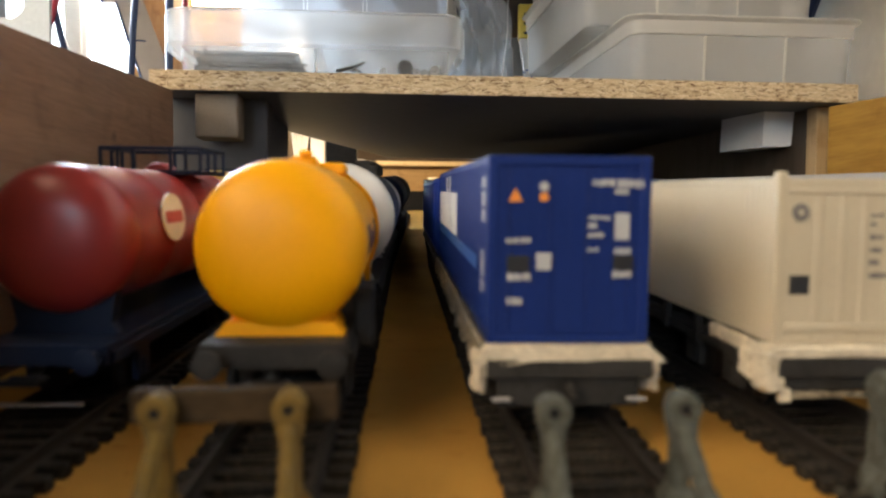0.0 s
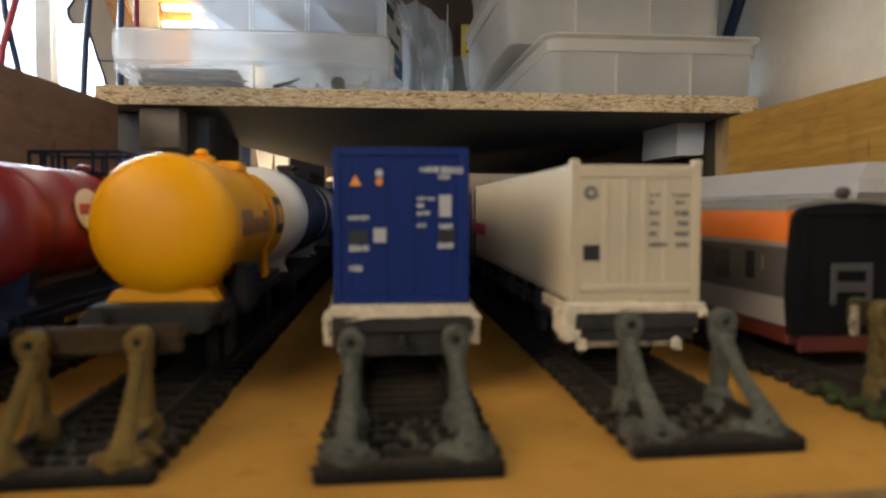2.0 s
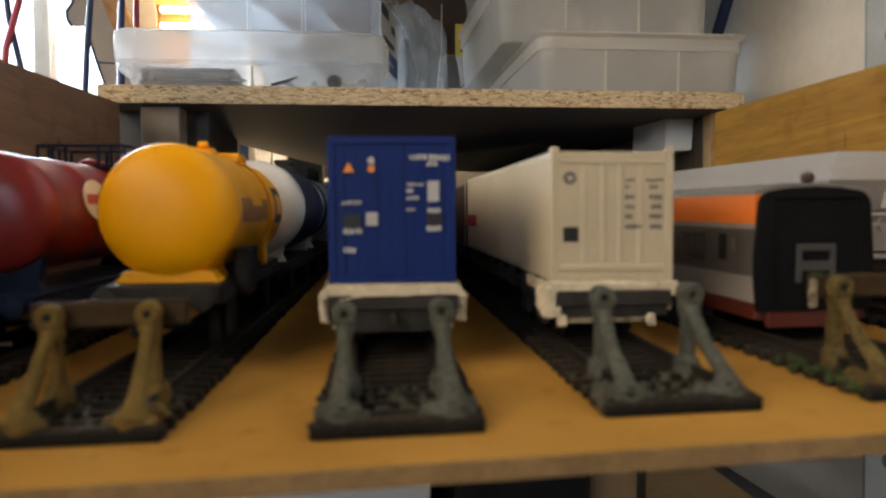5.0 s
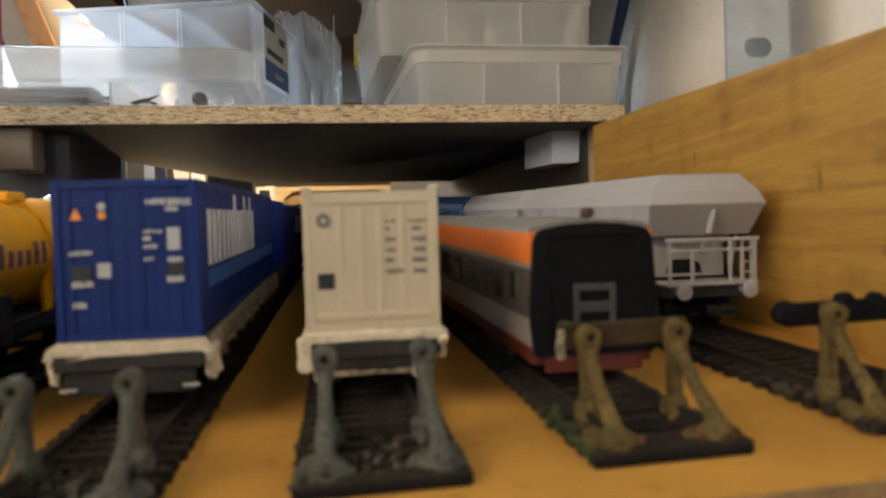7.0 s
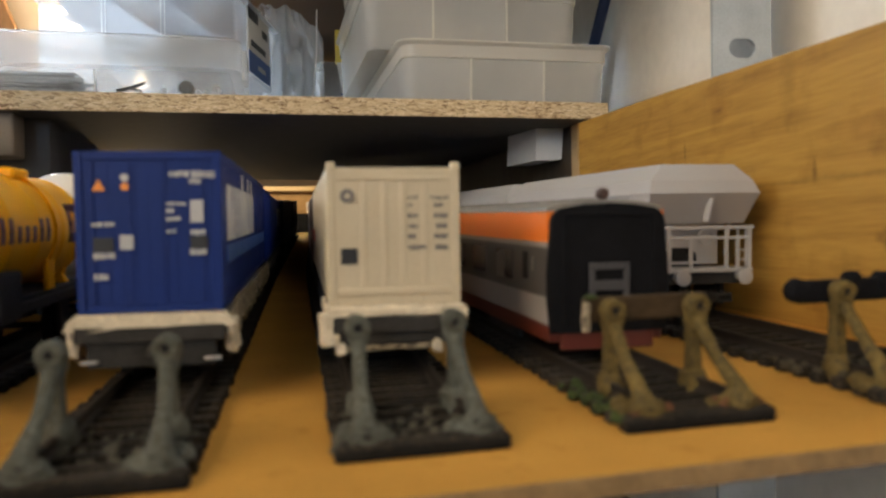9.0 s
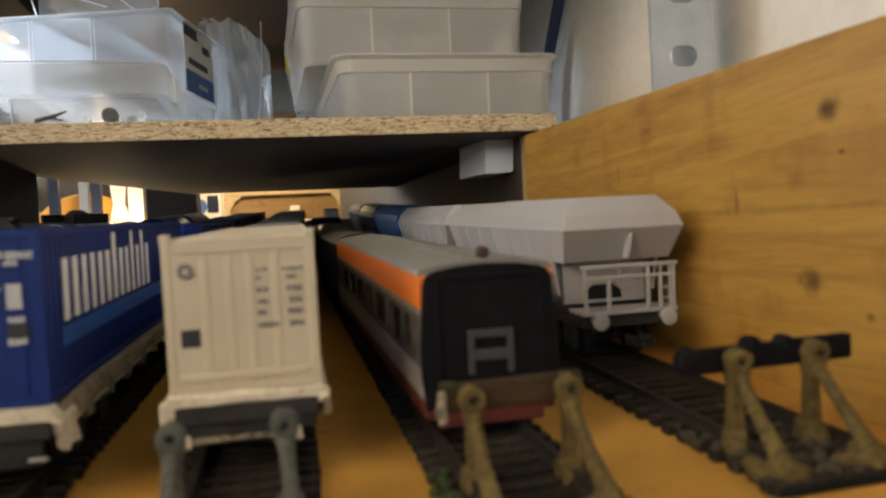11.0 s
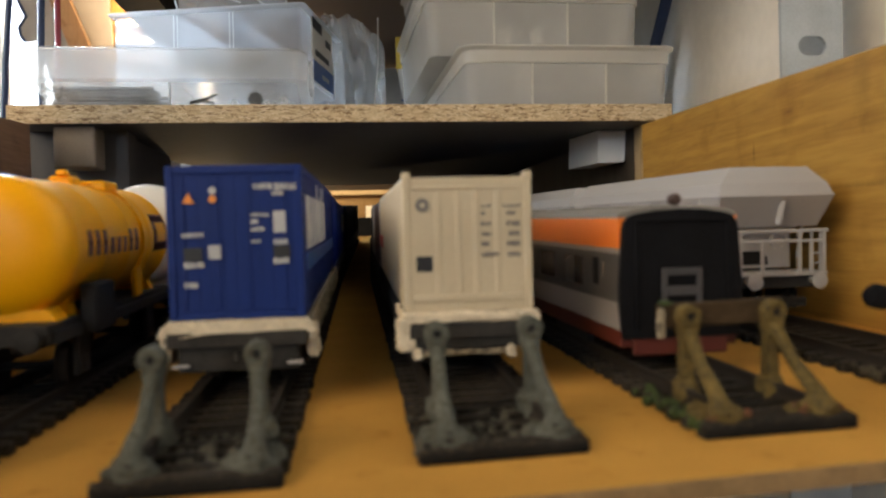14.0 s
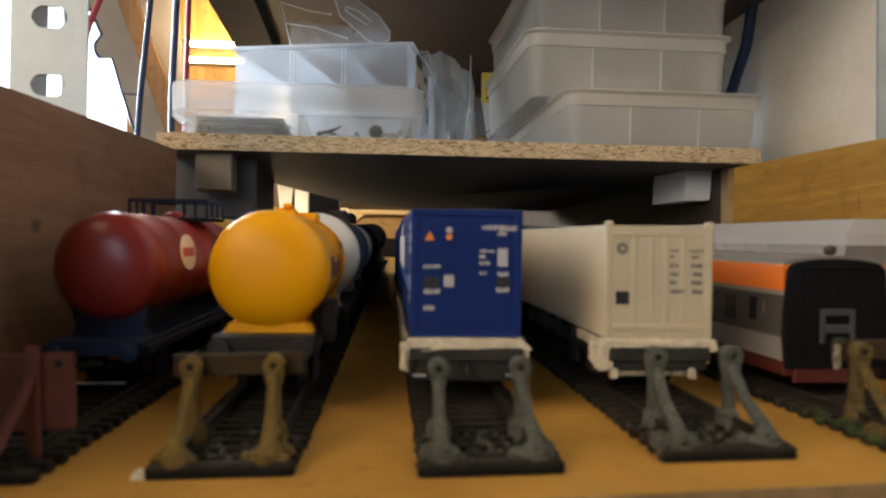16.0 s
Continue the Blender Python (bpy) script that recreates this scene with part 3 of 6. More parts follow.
def upright(x0, x1, y, label):
    """A slotted steel angle: the slotted face looks along y."""
    up = thing("slotted_upright", label, "upright", "slotted steel uprights", m=mpose((x0 + x1) / 2, y, -400))
    bm = bmesh.new()
    half, cz, pitch = (x1 - x0) / 2, 508.5 if x0 < 0 else 518.5, 27.5
    zs = [cz + pitch * k for k in range(-20, 14)]
    sw, sh = 6.8, 4.4
    z_prev = 0.0
    for z in zs:
        box(bm, -half, half, 0, 1.8, z_prev, z - sh)
        box(bm, -half, -sw, 0, 1.8, z - sh, z + sh)
        box(bm, sw, half, 0, 1.8, z - sh, z + sh)
        for s in (-1, 1):
            for t in (-1, 1):
                prism(bm, [(s * sw, z + t * sh), (s * (sw - 3.4), z + t * sh), (s * (sw - 1.2), z + t * (sh - 1.3)), (s * sw, z + t * (sh - 3.4))], "y", 0, 1.8)
        z_prev = z + sh
    box(bm, -half, half, 0, 1.8, z_prev, 1200)
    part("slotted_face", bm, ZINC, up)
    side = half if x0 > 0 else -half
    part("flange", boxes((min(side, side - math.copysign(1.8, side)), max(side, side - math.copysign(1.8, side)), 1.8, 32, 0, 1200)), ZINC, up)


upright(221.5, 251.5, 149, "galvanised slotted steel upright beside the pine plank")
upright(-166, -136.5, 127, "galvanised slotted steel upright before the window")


# ---- tracks and buffer stops ----
def track(x, y0, length, theta, label, flock=None):
    tr = thing("model_track", label, "track", "model railway tracks", m=DECK @ mpose(x, y0, 0.05, 0, 0, -theta))
    n_near = 40
    bm = bmesh.new()
    box(bm, -13.9, 13.9, 0, 2.9, 0, 2.3, 0.3)
    sl = to_mesh("sleeper", bm, SLEEPER, 35)
    rnd = random.Random(int(x))
    for k in range(n_near):
        piece("sleeper", sl, tr, (rnd.uniform(-0.25, 0.25), 6.0 * k, 0), (0, 0, rnd.uniform(-0.6, 0.6)))
    bm = bmesh.new()
    k = n_near
    while 6.0 * k < length:
        box(bm, -13.9, 13.9, 6.0 * k, 6.0 * k + 2.9, 0, 2.3)
        k += 1
    tagged(part("sleeper_run", bent(bm), SLEEPER, tr), kind="stuff")
    # webs under the rails; the wide black underlay is added to darken gaps
    part("sleeper_web", bent(boxes((-12.4, 12.4, 0.2, length, 0.1, 0.7), (-10.3, -7.1, 0.2, length, 0.6, 1.5), (7.1, 10.3, 0.2, length, 0.6, 1.5))), TRACKBED, tr, "black underlay added for the dark sleeper gaps")
    part("end_tie", boxes((-13.6, 13.6, -0.4, 1.2, 0, 1.7, 0.3)), TRACKBED, tr)
    for s in (-1, 1):
        bm = bmesh.new()
        prism(bm, [(s * 8.7 - 1.1, 2.1), (s * 8.7 + 1.1, 2.1), (s * 8.7 + 0.4, 2.7), (s * 8.7 + 0.3, 3.6), (s * 8.7 + 0.6, 4.6), (s * 8.7 - 0.6, 4.6), (s * 8.7 - 0.3, 3.6), (s * 8.7 - 0.4, 2.7)], "y", 1.5, length)
        part("rail", bent(bm), RAIL, tr, smooth=0)
    if flock:
        bm = bmesh.new()
        for _ in range(260):
            fx, fy, r = rnd.uniform(-14.2, 12), abs(rnd.gauss(0, 16)) + 1, rnd.uniform(0.4, 1.3)
            if (flock is MOSS and fx > -9) or (flock is DUST and (r > 0.95 or fy > 26)):
                continue
            bmesh.ops.create_icosphere(bm, subdivisions=1, radius=r, matrix=Matrix.Translation((fx, fy, rnd.uniform(1.2, 2.3))))
        tagged(part("ground_flock", bm, flock, tr), kind="stuff")
    return tr


def buffer_stop(x, y, theta, mat, beam_mat, label, beam=(-13, 13), half=8.6, head=18.2, strut=17.0):
    bs = thing("buffer_stop", label, "buffer stop", "buffer stops", m=DECK @ mpose(x, y, 0.05, 0, 0, -theta))
    rnd = random.Random(int(x * 7))
    for s in (-1, 1):
        cx = s * half
        bm = bmesh.new()
        # upright post and the long strut towards the track's end
        prism(bm, [(-0.4, 2), (3.6, 2), (2.2, head - 1), (0.4, head - 1)], "x", cx - 1.0, cx + 1.0)
        tube(bm, [(cx, 0.4, head - 0.8), (cx, -1.2, head - 3.2), (cx + s * 0.3, -6.4, head - 8.6), (cx + s * 0.5, -strut + 4.0, 5.6), (cx + s * 0.6, -strut + 2.0, 2.4)], [1.7, 1.25, 1.25, 1.6, 2.9], 10)
        part("frame", bm, mat, bs)
        bm = bmesh.new()
        lathe(bm, [(-1.5, 0), (-1.5, 0.75), (-2.0, 0.8), (-2.0, 1.85), (-1.6, 2.2), (1.6, 2.2), (2.4, 1.8), (2.4, 0)], 18, (cx, 0, head))
        prism(bm, [(cx - 2.1, head), (cx + 2.1, head), (cx + 1.3, head - 4.6), (cx - 1.3, head - 4.6)], "y", -1.3, 2.2)
        lumpy(bm, 0.25, 3)
        part("buffer_head", bm, mat, bs)
        part("socket", lathe(bmesh.new(), [(-1.58, 0), (-1.58, 0.78), (-1.0, 0.78), (-1.0, 0)], 12, (cx, 0, head)), BLACK, bs)
        bm = bmesh.new()
        for (ox, oy, oz), (ax, ay, az) in (((cx, -strut + 2.6, 2.5), (3.3, 3.2, 2.8)), ((cx, 1.6, 3.2), (2.7, 3.5, 4.0)), ((cx + s * 2.6, -strut + 7, 2.4), (2.2, 3.2, 1.9)), ((cx - 3.0, -strut + 4.2, 2.2), (2.0, 2.2, 1.6)), ((cx + 2.6, -strut + 2.0, 2.2), (1.9, 1.8, 1.5))):
            bmesh.ops.create_icosphere(bm, subdivisions=2, radius=1, matrix=Matrix.Translation((ox, oy, oz)) @ Matrix.Diagonal((ax, ay, az, 1)))
        for v in bm.verts:
            v.co += 1.0 * Vector(noise.noise_vector(v.co * 0.6 + Vector((rnd.random(), 0, 0))))
        part("shoe", bm, mat, bs)
        part("bolt", lathe(bmesh.new(), [(-0.6, 0), (-0.6, 0.55), (-0.3, 0.75), (0, 0.75)], 10, (cx + s * 0.3, -strut + 0.6, 3.2)), RAIL, bs)
    if beam:
        part("beam", boxes((beam[0], beam[1], 1.2, 3.4, head - 2.4, head + 2.2, 0.35)), beam_mat, bs)
    part("base_plate", boxes((-13.4, 13.4, -strut - 0.4, -strut + 2.6, 0.2, 2.6, 0.5)), SLEEPER, bs)
    return bs


LEN = 900
track(-99.0, -44.5, LEN, 2.8, "dark sleepered model track beside the left plank")
track(-51.8, -46.0, LEN, 2.5, "dark sleepered model track under the yellow tank wagon", DUST)
track(-1.0, -51.5, LEN, 2.1, "dark sleepered model track under the blue container wagon", DUST)
track(47.2, -48.5, LEN, 1.7, "dark sleepered model track under the white container wagon", DUST)
track(94.6, -48.5, LEN, 1.2, "dark sleepered model track with green flock under the coach", MOSS)
track(146.0, -47.5, LEN, 1.2, "dark sleepered model track with brown flock beside the pine plank", BALLAST)
buffer_stop(-51.7, -30.5, 2.0, STOPTAN, STOPBEAM, "weathered tan buffer stop with a brown beam", (-12.5, 14.5), 8.4, 18.6, 15.0)
buffer_stop(-0.5, -33.0, 1.8, STOPGREY, BLACK, "grey-green buffer stop before the blue container wagon", None, 8.7, 17.3, 17.2)
buffer_stop(48.0, -30.0, 1.6, STOPGREY, BLACK, "grey-green buffer stop before the white wagon", None, 8.6, 18.0, 17.2)
mossy = buffer_stop(95.5, -31.0, 1.8, STOPOLIVE, STOPBEAM, "weathered olive-brown buffer stop with moss", (-13.4, 11.5), 8.5, 18.2, 16.5)
bm = bmesh.new()
rg = random.Random(31)
for _ in range(40):
    bmesh.ops.create_icosphere(bm, subdivisions=1, radius=rg.uniform(0.25, 0.5), matrix=Matrix.Translation((-12.2 + 0.9 * rg.uniform(-1, 1), 1.9 + 0.7 * rg.uniform(-1, 1), 20.4 + 0.3 * rg.random())))
part("moss_tuft", bm, MOSS, mossy, "green moss flock on the beam's end")
part("peeling_strip", lumpy(boxes((-14.1, -12.6, 0.5, 1.2, 14.2, 19.6, 0.2)), 0.4, 4), SNOWOLD, mossy, "pale peeling strip at the beam's end")
bm = bmesh.new()
for _ in range(90):
    s = rg.choice((-1, 1))
    bmesh.ops.create_icosphere(bm, subdivisions=1, radius=rg.uniform(0.25, 0.6), matrix=Matrix.Translation((s * 8.6 + 4.2 * rg.uniform(-1, 1), -14.0 + 2.0 * rg.uniform(-1, 1), 2.4 + 1.2 * rg.random())))
part("rust_flock", bm, RUST, mossy, "rust-brown flakes round the feet")
edge = buffer_stop(144.6, -31.0, 1.6, STOPOLIVE, SHIELD, "weathered brown buffer stop with a dark beam by the plank", (-16.5, 17), 7.9, 19.0, 15.5)
for kx, kz, kr in ((-16.2, 19.2, 2.5), (-3.6, 20.6, 2.1), (3.2, 20.4, 1.9)):
    part("knob", lumpy(lathe(bmesh.new(), [(-1.4, 0), (-1.3, kr * 0.7), (-0.6, kr), (1.2, kr), (1.9, kr * 0.7), (2.0, 0)], 14, (kx, 2.2, kz)), 0.2, 4), SHIELD, edge)
bs = thing("buffer_stop", "rust-red sheet buffer stop with diagonal struts", "buffer stop", "buffer stops", m=DECK @ mpose(-97.5, -35, 0.05, 0, 0, -2))
part("panel", boxes((-15.5, 16, 0, 1.6, 7.5, 22.6, 0.3)), STOPRED, bs)
for cx in (-9.5, 8.6):
    bm = bmesh.new()
    box(bm, cx - 1.4, cx + 1.4, -1.6, 0, 2, 24.4, 0.4)
    part("post", bm, STOPRED, bs)
    bm = bmesh.new()
    tube(bm, [(cx, -1, 18), (cx - 3, -13, 3)], 1.0, 6)
    part("strut", bm, STOPRED, bs)
for cx in (-13, 13.2):
    part("bolt", lathe(bmesh.new(), [(-0.4, 0), (-0.4, 0.7), (0, 0.9)], 10, (cx, 0, 20.5)), BLACK, bs)


# ---- wagons ----
def underframe(w, zd, z_floor, length, mat, axles, half=12.5, beam_mat=None, buffers=True, loop=True, buffer_z=None, depth=4.2):
    """Floor, solebars, beams, buffers, coupling and wheels; z in the world less the board's height there."""
    f, low = z_floor - zd, CHASSIS if mat is SNOW else mat
    part("floor_frame", boxes((-half, half, 0.6, length - 0.6, f - 1.6, f, 0.2)), mat, w)
    for s in (-1, 1):
        part("solebar", boxes((s * half - 0.8, s * half + 0.8, 1.2, length - 1.2, f - depth, f - 1.6, 0.2)), mat, w)
    for y in (0, length):
        part("buffer_beam", boxes((-half, half, y - 0.6, y + 0.6, f - depth, f, 0.2)), beam_mat or mat, w)
    bz = (buffer_z - zd) if buffer_z else f - 2.6
    if buffers:
        for s in (-1, 1):
            bm = bmesh.new()
            lathe(bm, [(0, 1.3), (-2.4, 1.3), (-2.6, 0.9), (-4.0, 0.9), (-4.2, 2.5), (-4.7, 2.4), (-4.9, 1.2), (-5.0, 0)], 18, (s * 10.2, -0.6, bz))
            part("buffer", bm, mat, w)
    if loop:
        part("coupling", boxes((-0.8, 0.8, -4.5, -0.6, bz - 3.4, bz - 2.4), (-3.6, 3.6, -5.4, -4.4, bz - 3.5, bz - 2.3, 0.2), (-3.6, -2.6, -9, -4.4, bz - 3.4, bz - 2.4, 0.2),
             (2.6, 3.6, -9, -4.4, bz - 3.4, bz - 2.4, 0.2), (-3.6, 3.6, -9.6, -8.8, bz - 3.4, bz - 2.0, 0.2)), BLACK, w)
    for y in axles:
        ax = part("wheelset", tube(bmesh.new(), [(-11, y, 9.9), (11, y, 9.9)], 1.0, 8), BLACK, w)
        for s in (-1, 1):
            bm = bmesh.new()
            tube(bm, [(s * 6.9, y, 9.9), (s * 7.3, y, 9.9), (s * 7.4, y, 9.9), (s * 9.4, y, 9.9)], [6.0, 6.0, 5.2, 5.1], 24)
            part("wheel", bm, RAIL, ax)
        for s in (-1, 1):
            c = s * (half - 1.4)
            guard = part("axle_guard", boxes((c - 0.8, c + 0.8, y - 4, y + 4, 7.6, f - 1.7, 0.3)), low, w)
            part("axle_box", boxes((c - 1.1, c + 1.1, y - 1.8, y + 1.8, 8.2, 12.2, 0.4)), low, guard)


def marks(parent, mat, name, y, items, label=""):
    """Thin printed fields (x0, x1, z0, z1) on a face that looks along -y."""
    rows = random.Random(len(items))
    for x0, x1, z0, z1 in items:
        bm, x = bmesh.new(), x0
        if x1 - x0 < 2.0 or name == "vent_plate" or z1 - z0 > 2.0:
            box(bm, x0, x1, y - 0.12, y + 0.1, z0, z1)
        else:
            while x < x1 - 0.3:
                w = min(rows.choice((0.55, 0.7, 0.85, 1.0)), x1 - x)
                box(bm, x, x + w, y - 0.12, y + 0.1, z0 + rows.choice((0.0, 0.0, 0.12)), z1 - rows.choice((0.0, 0.0, 0.15)))
                x += w + rows.choice((0.12, 0.16, 0.3))
        part(name, bm, mat, parent, label, smooth=0)


def container(name, label, mat, m, half, z0, z1, length, pitch=3.3, deep=0.45, group="model containers", doors=True):
    c = thing(name, label, "container", group, m=m)
    bm = bmesh.new()
    box(bm, -half + 0.6, half - 0.6, 0.5, length - 0.5, z0 + 0.3, z1 - 0.5)
    part("core", bm, mat, c)
    for s in (-1, 1):
        poly, y = [(s * (half - 0.7), 1.8)], 1.8
        while y + pitch < length - 1.8:
            poly += [(s * (half - deep), y), (s * (half - deep), y + pitch * 0.38), (s * (half - 0.05), y + pitch * 0.5), (s * (half - 0.05), y + pitch * 0.88)]
            y += pitch
        poly += [(s * (half - deep), y), (s * (half - 0.7), y)]
        part("side_panel", prism(bmesh.new(), poly, "z", z0 + 1.3, z1 - 1.3), mat, c, smooth=0)
        part("bottom_rail", boxes((s * half - (0.9 if s > 0 else -0.02), s * half + (0.02 if s > 0 else 0.9), 1.6, length - 1.6, z0, z0 + 1.4, 0.15)), mat, c)
        part("top_rail", boxes((s * half - (0.9 if s > 0 else -0.02), s * half + (0.02 if s > 0 else 0.9), 1.6, length - 1.6, z1 - 1.4, z1, 0.15)), mat, c)
        for y in (0, length - 1.8):
            part("corner_post", boxes((s * half - (1.7 if s > 0 else -0.04), s * half + (0.04 if s > 0 else 1.7), y, y + 1.8, z0, z1, 0.2)), mat, c)
    bm = bmesh.new()
    y = 2.2
    while y + 3 < length - 2:
        box(bm, -half + 1.2, half - 1.2, y, y + 2.0, z1 - 0.6, z1 - 0.25)
        y += 4.2
    part("roof_rib", bm, mat, c, smooth=0)
    part("end_sill", boxes((-half + 1.7, half - 1.7, 0.1, 1.4, z0, z0 + 1.5, 0.15)), mat, c)
    part("end_header", boxes((-half + 1.7, half - 1.7, 0.1, 1.4, z1 - 1.7, z1, 0.15)), mat, c)
    return c


ZB = deck_z(0.3)
BX, BY, BT = 0.7, 0.0, 2.07
wag = thing("container_wagon", "flat wagon with rough white painted ends under the blue container", "wagon", "model wagons", m=mpose(BX, BY - 2.0, ZB, TILT, 0, -BT))
underframe(wag, ZB, 18.2, 180, SNOW, (20, 40, 140, 160), 14.4, beam_mat=CHASSIS, loop=False, buffers=False, depth=3.2)
bm = bmesh.new()
prism(bm, [(-14.2, 20.5 - ZB), (-15.2, 19.4 - ZB), (-16.6, 17.4 - ZB), (16.6, 17.4 - ZB), (15.2, 19.4 - ZB), (14.2, 20.5 - ZB)], "y", -0.4, 3.2)
bmesh.ops.subdivide_edges(bm, edges=bm.edges, cuts=6, use_grid_fill=True)
for v in bm.verts:
    v.co += 0.5 * Vector(noise.noise_vector(v.co * 0.45))
part("end_sill", bm, SNOW, wag, "lumpy white painted end sill")
for s in (-1, 1):
    bm = bmesh.new()
    box(bm, s * 15.4 - 0.7, s * 15.4 + 0.7, 0.4, 3.4, 15.4, 18.3 - ZB, 0.4)
    part("end_bracket", lumpy(bm, 0.5), SNOW, wag)
    part("step", boxes((s * 11.8 - 1.7, s * 11.8 + 1.7, -0.6, 0.6, 10.7, 11.3, 0.2)), HOPG, wag)
part("headstock", boxes((-12.5, 12.5, 0.6, 2.2, 9.5, 17.5 - ZB, 0.3)), CHASSIS, wag)
part("coupling_hook", tubes(([(0, 0, 13.5), (0, -2.2, 13.2), (0, -3, 12.0)], 0.6)), CHASSIS, wag)
for s in (-1, 1):
    part("side_flange", lumpy(boxes((s * 14.9 - 0.6, s * 14.9 + 0.6, 3.4, 174, 15.6, 20.6 - ZB, 0.3)), 0.5, 18, 0.3), SNOWOLD, wag, "flaking dirty white paint along the frame")
    part("corner_bracket", lumpy(boxes((s * 15.2 - 1.2, s * 15.2 + 1.2, 2.0, 9.5, 11.4, 18.6 - ZB, 0.6)), 0.8, 6), SNOW, wag, "lumpy white painted corner bracket")
    for k in range(9):
        part("stanchion", lumpy(boxes((s * 14.9 - 0.8, s * 14.9 + 0.8, 20 + 19 * k, 24.5 + 19 * k, 13.2, 19.2 - ZB, 0.3)), 0.5, 3), SNOWOLD, wag)

blue = container("blue_container", "dark blue corrugated model container with white markings", BLUEC, mpose(BX, BY, 0, TILT, 0, -BT), 14.15, 20.7, 53.2, 174)
for x in (-13.0, -0.15):
    w = 12.7
    door = part("door", boxes((x + 0.3, x + 0.3 + w, 0.5, 0.9, 22.3, 51.5)), BLUEC, blue)
    for k in range(5):
        part("door_panel", boxes((x + 0.3 + w * k / 5 + 0.04, x + 0.3 + w * (k + 1) / 5 - 0.04, 0.44, 0.62, 22.4, 51.4, 0.05)), BLUEC, door)
for x in (-10.6, -3.6, 3.2, 10.4):
    part("lock_rod", tubes(([(x, 0.34, 21.4), (x, 0.34, 52.4)], 0.14)), BLUEC, blue)


def bx(p):
    return (p - 603) / 8.13 - 14.1


def bz(q):
    return 53.2 - (q - 272) / 8.13


def field(x0, x1, q0, q1):
    return (bx(x0), bx(x1), bz(q1), bz(q0))


marks(blue, PRINTW, "marking", 0.1, [field(*q) for q in ((750, 783, 304, 314), (785, 822, 304, 316), (781, 803, 317, 325), (744, 776, 355, 361), (744, 756, 366, 373), (744, 769, 379, 386),
      (744, 763, 400, 406), (782, 803, 352, 389), (782, 806, 401, 410), (780, 811, 433, 443), (628, 663, 387, 394), (630, 663, 437, 447), (630, 653, 471, 481), (671, 692, 408, 432))],
      "white printed marking")
marks(blue, PRINTK, "vent_plate", 0.1, [field(630, 661, 412, 436), field(781, 809, 411, 433)], "black square plate")
part("warning_sign", prism(bmesh.new(), [(-10.7, 45.3), (-8.2, 45.3), (-9.45, 47.6)], "y", -0.05, 0.2), PRINTO, blue, "small orange warning triangle")
part("label_dot", lathe(bmesh.new(), [(-0.15, 0), (-0.15, 0.8), (0.1, 0.8)], 14, (-4.5, 0.1, 47.9)), PRINTW, blue)
part("label_dot", lathe(bmesh.new(), [(-0.15, 0), (-0.15, 0.8), (0.1, 0.8)], 14, (-4.5, 0.1, 46.1)), PRINTO, blue, "small orange dot")
# the lettering on the side becomes plain upright bars in its colour
for k in range(13):
    y = 12.0 + 7.1 * k
    tall = k in (6, 9, 11)
    part("side_lettering", prism(bmesh.new(), [(y, 34.6), (y + 3.7, 34.6), (y + 4.3, 51.2 if tall else 47.0), (y + 0.6, 51.2 if tall else 47.0)], "x", 14.0, 14.2), PRINTB, blue, "white bar of the side lettering")
    y = 78.0 + 7.1 * k
    part("side_lettering", prism(bmesh.new(), [(y, 34.6), (y + 4.6, 34.6), (y + 4.2, 51.2 if k in (4, 6) else 46.4), (y - 0.4, 51.2 if k in (4, 6) else 46.4)], "x", -14.2, -14.0), PRINTB, blue, "white bar of the side lettering")
for y, z0, z1 in ((6.0, 47.6, 49.6), (6.0, 44.4, 47.0), (6.0, 41.6, 43.8), (7.2, 31.6, 36.2), (7.2, 28.8, 30.8)):
    part("side_marking", boxes((-14.3, -14.0, y, y + 2.6, z0, z1)), PRINTW, blue)
part("side_stripe", boxes((-14.22, -14.0, 20, 168, 31.6, 34.2)), BLUEL, blue, "lighter blue stripe")
part("side_stripe", boxes((14.0, 14.22, 10, 168, 29.8, 33.6)), BLUEL, blue, "lighter blue stripe")

ZW = deck_z(49.7)
WX, WY, WT = 49.8, -4.3, 1.9
wag = thing("container_wagon", "flat wagon with a white frame under the white container", "wagon", "model wagons", m=mpose(WX, WY - 1.0, ZW, TILT, 0, -WT))
underframe(wag, ZW, 18.6, 168, CHASSIS, (20, 40, 128, 148), 13.2, beam_mat=CHASSIS, loop=False, buffers=False, depth=3.4)
part("headstock", boxes((-11.8, 12.6, 0.4, 2.6, 12.6 - ZW, 18.4 - ZW, 0.3)), CHASSIS, wag, "dark headstock")
part("lower_bar", lumpy(boxes((-12.2, 9.6, 0.2, 1.4, 11.4 - ZW, 12.4 - ZW, 0.2)), 0.3, 8), SNOWOLD, wag)
for x in (-11.6, 8.8):
    part("bar_lug", lumpy(boxes((x - 1.1, x + 1.1, -0.4, 1.4, 10.6 - ZW, 13.2 - ZW, 0.4)), 0.4, 4), SNOW, wag)
for x0, x1 in ((-16.0, -12.0), (13.0, 15.2)):
    bm = bmesh.new()
    box(bm, x0, x1, -0.6, 4, 17.0 - ZW if x0 > 0 else 12.6 - ZW, 19.6 - ZW, 0.5, 2)
    part("corner_step", lumpy(bm, 0.6), SNOW, wag)
part("end_sill", lumpy(boxes((-14.6, 14.8, -0.5, 3, 18.3 - ZW, 20.7 - ZW, 0.5)), 0.45, 8), SNOW, wag)
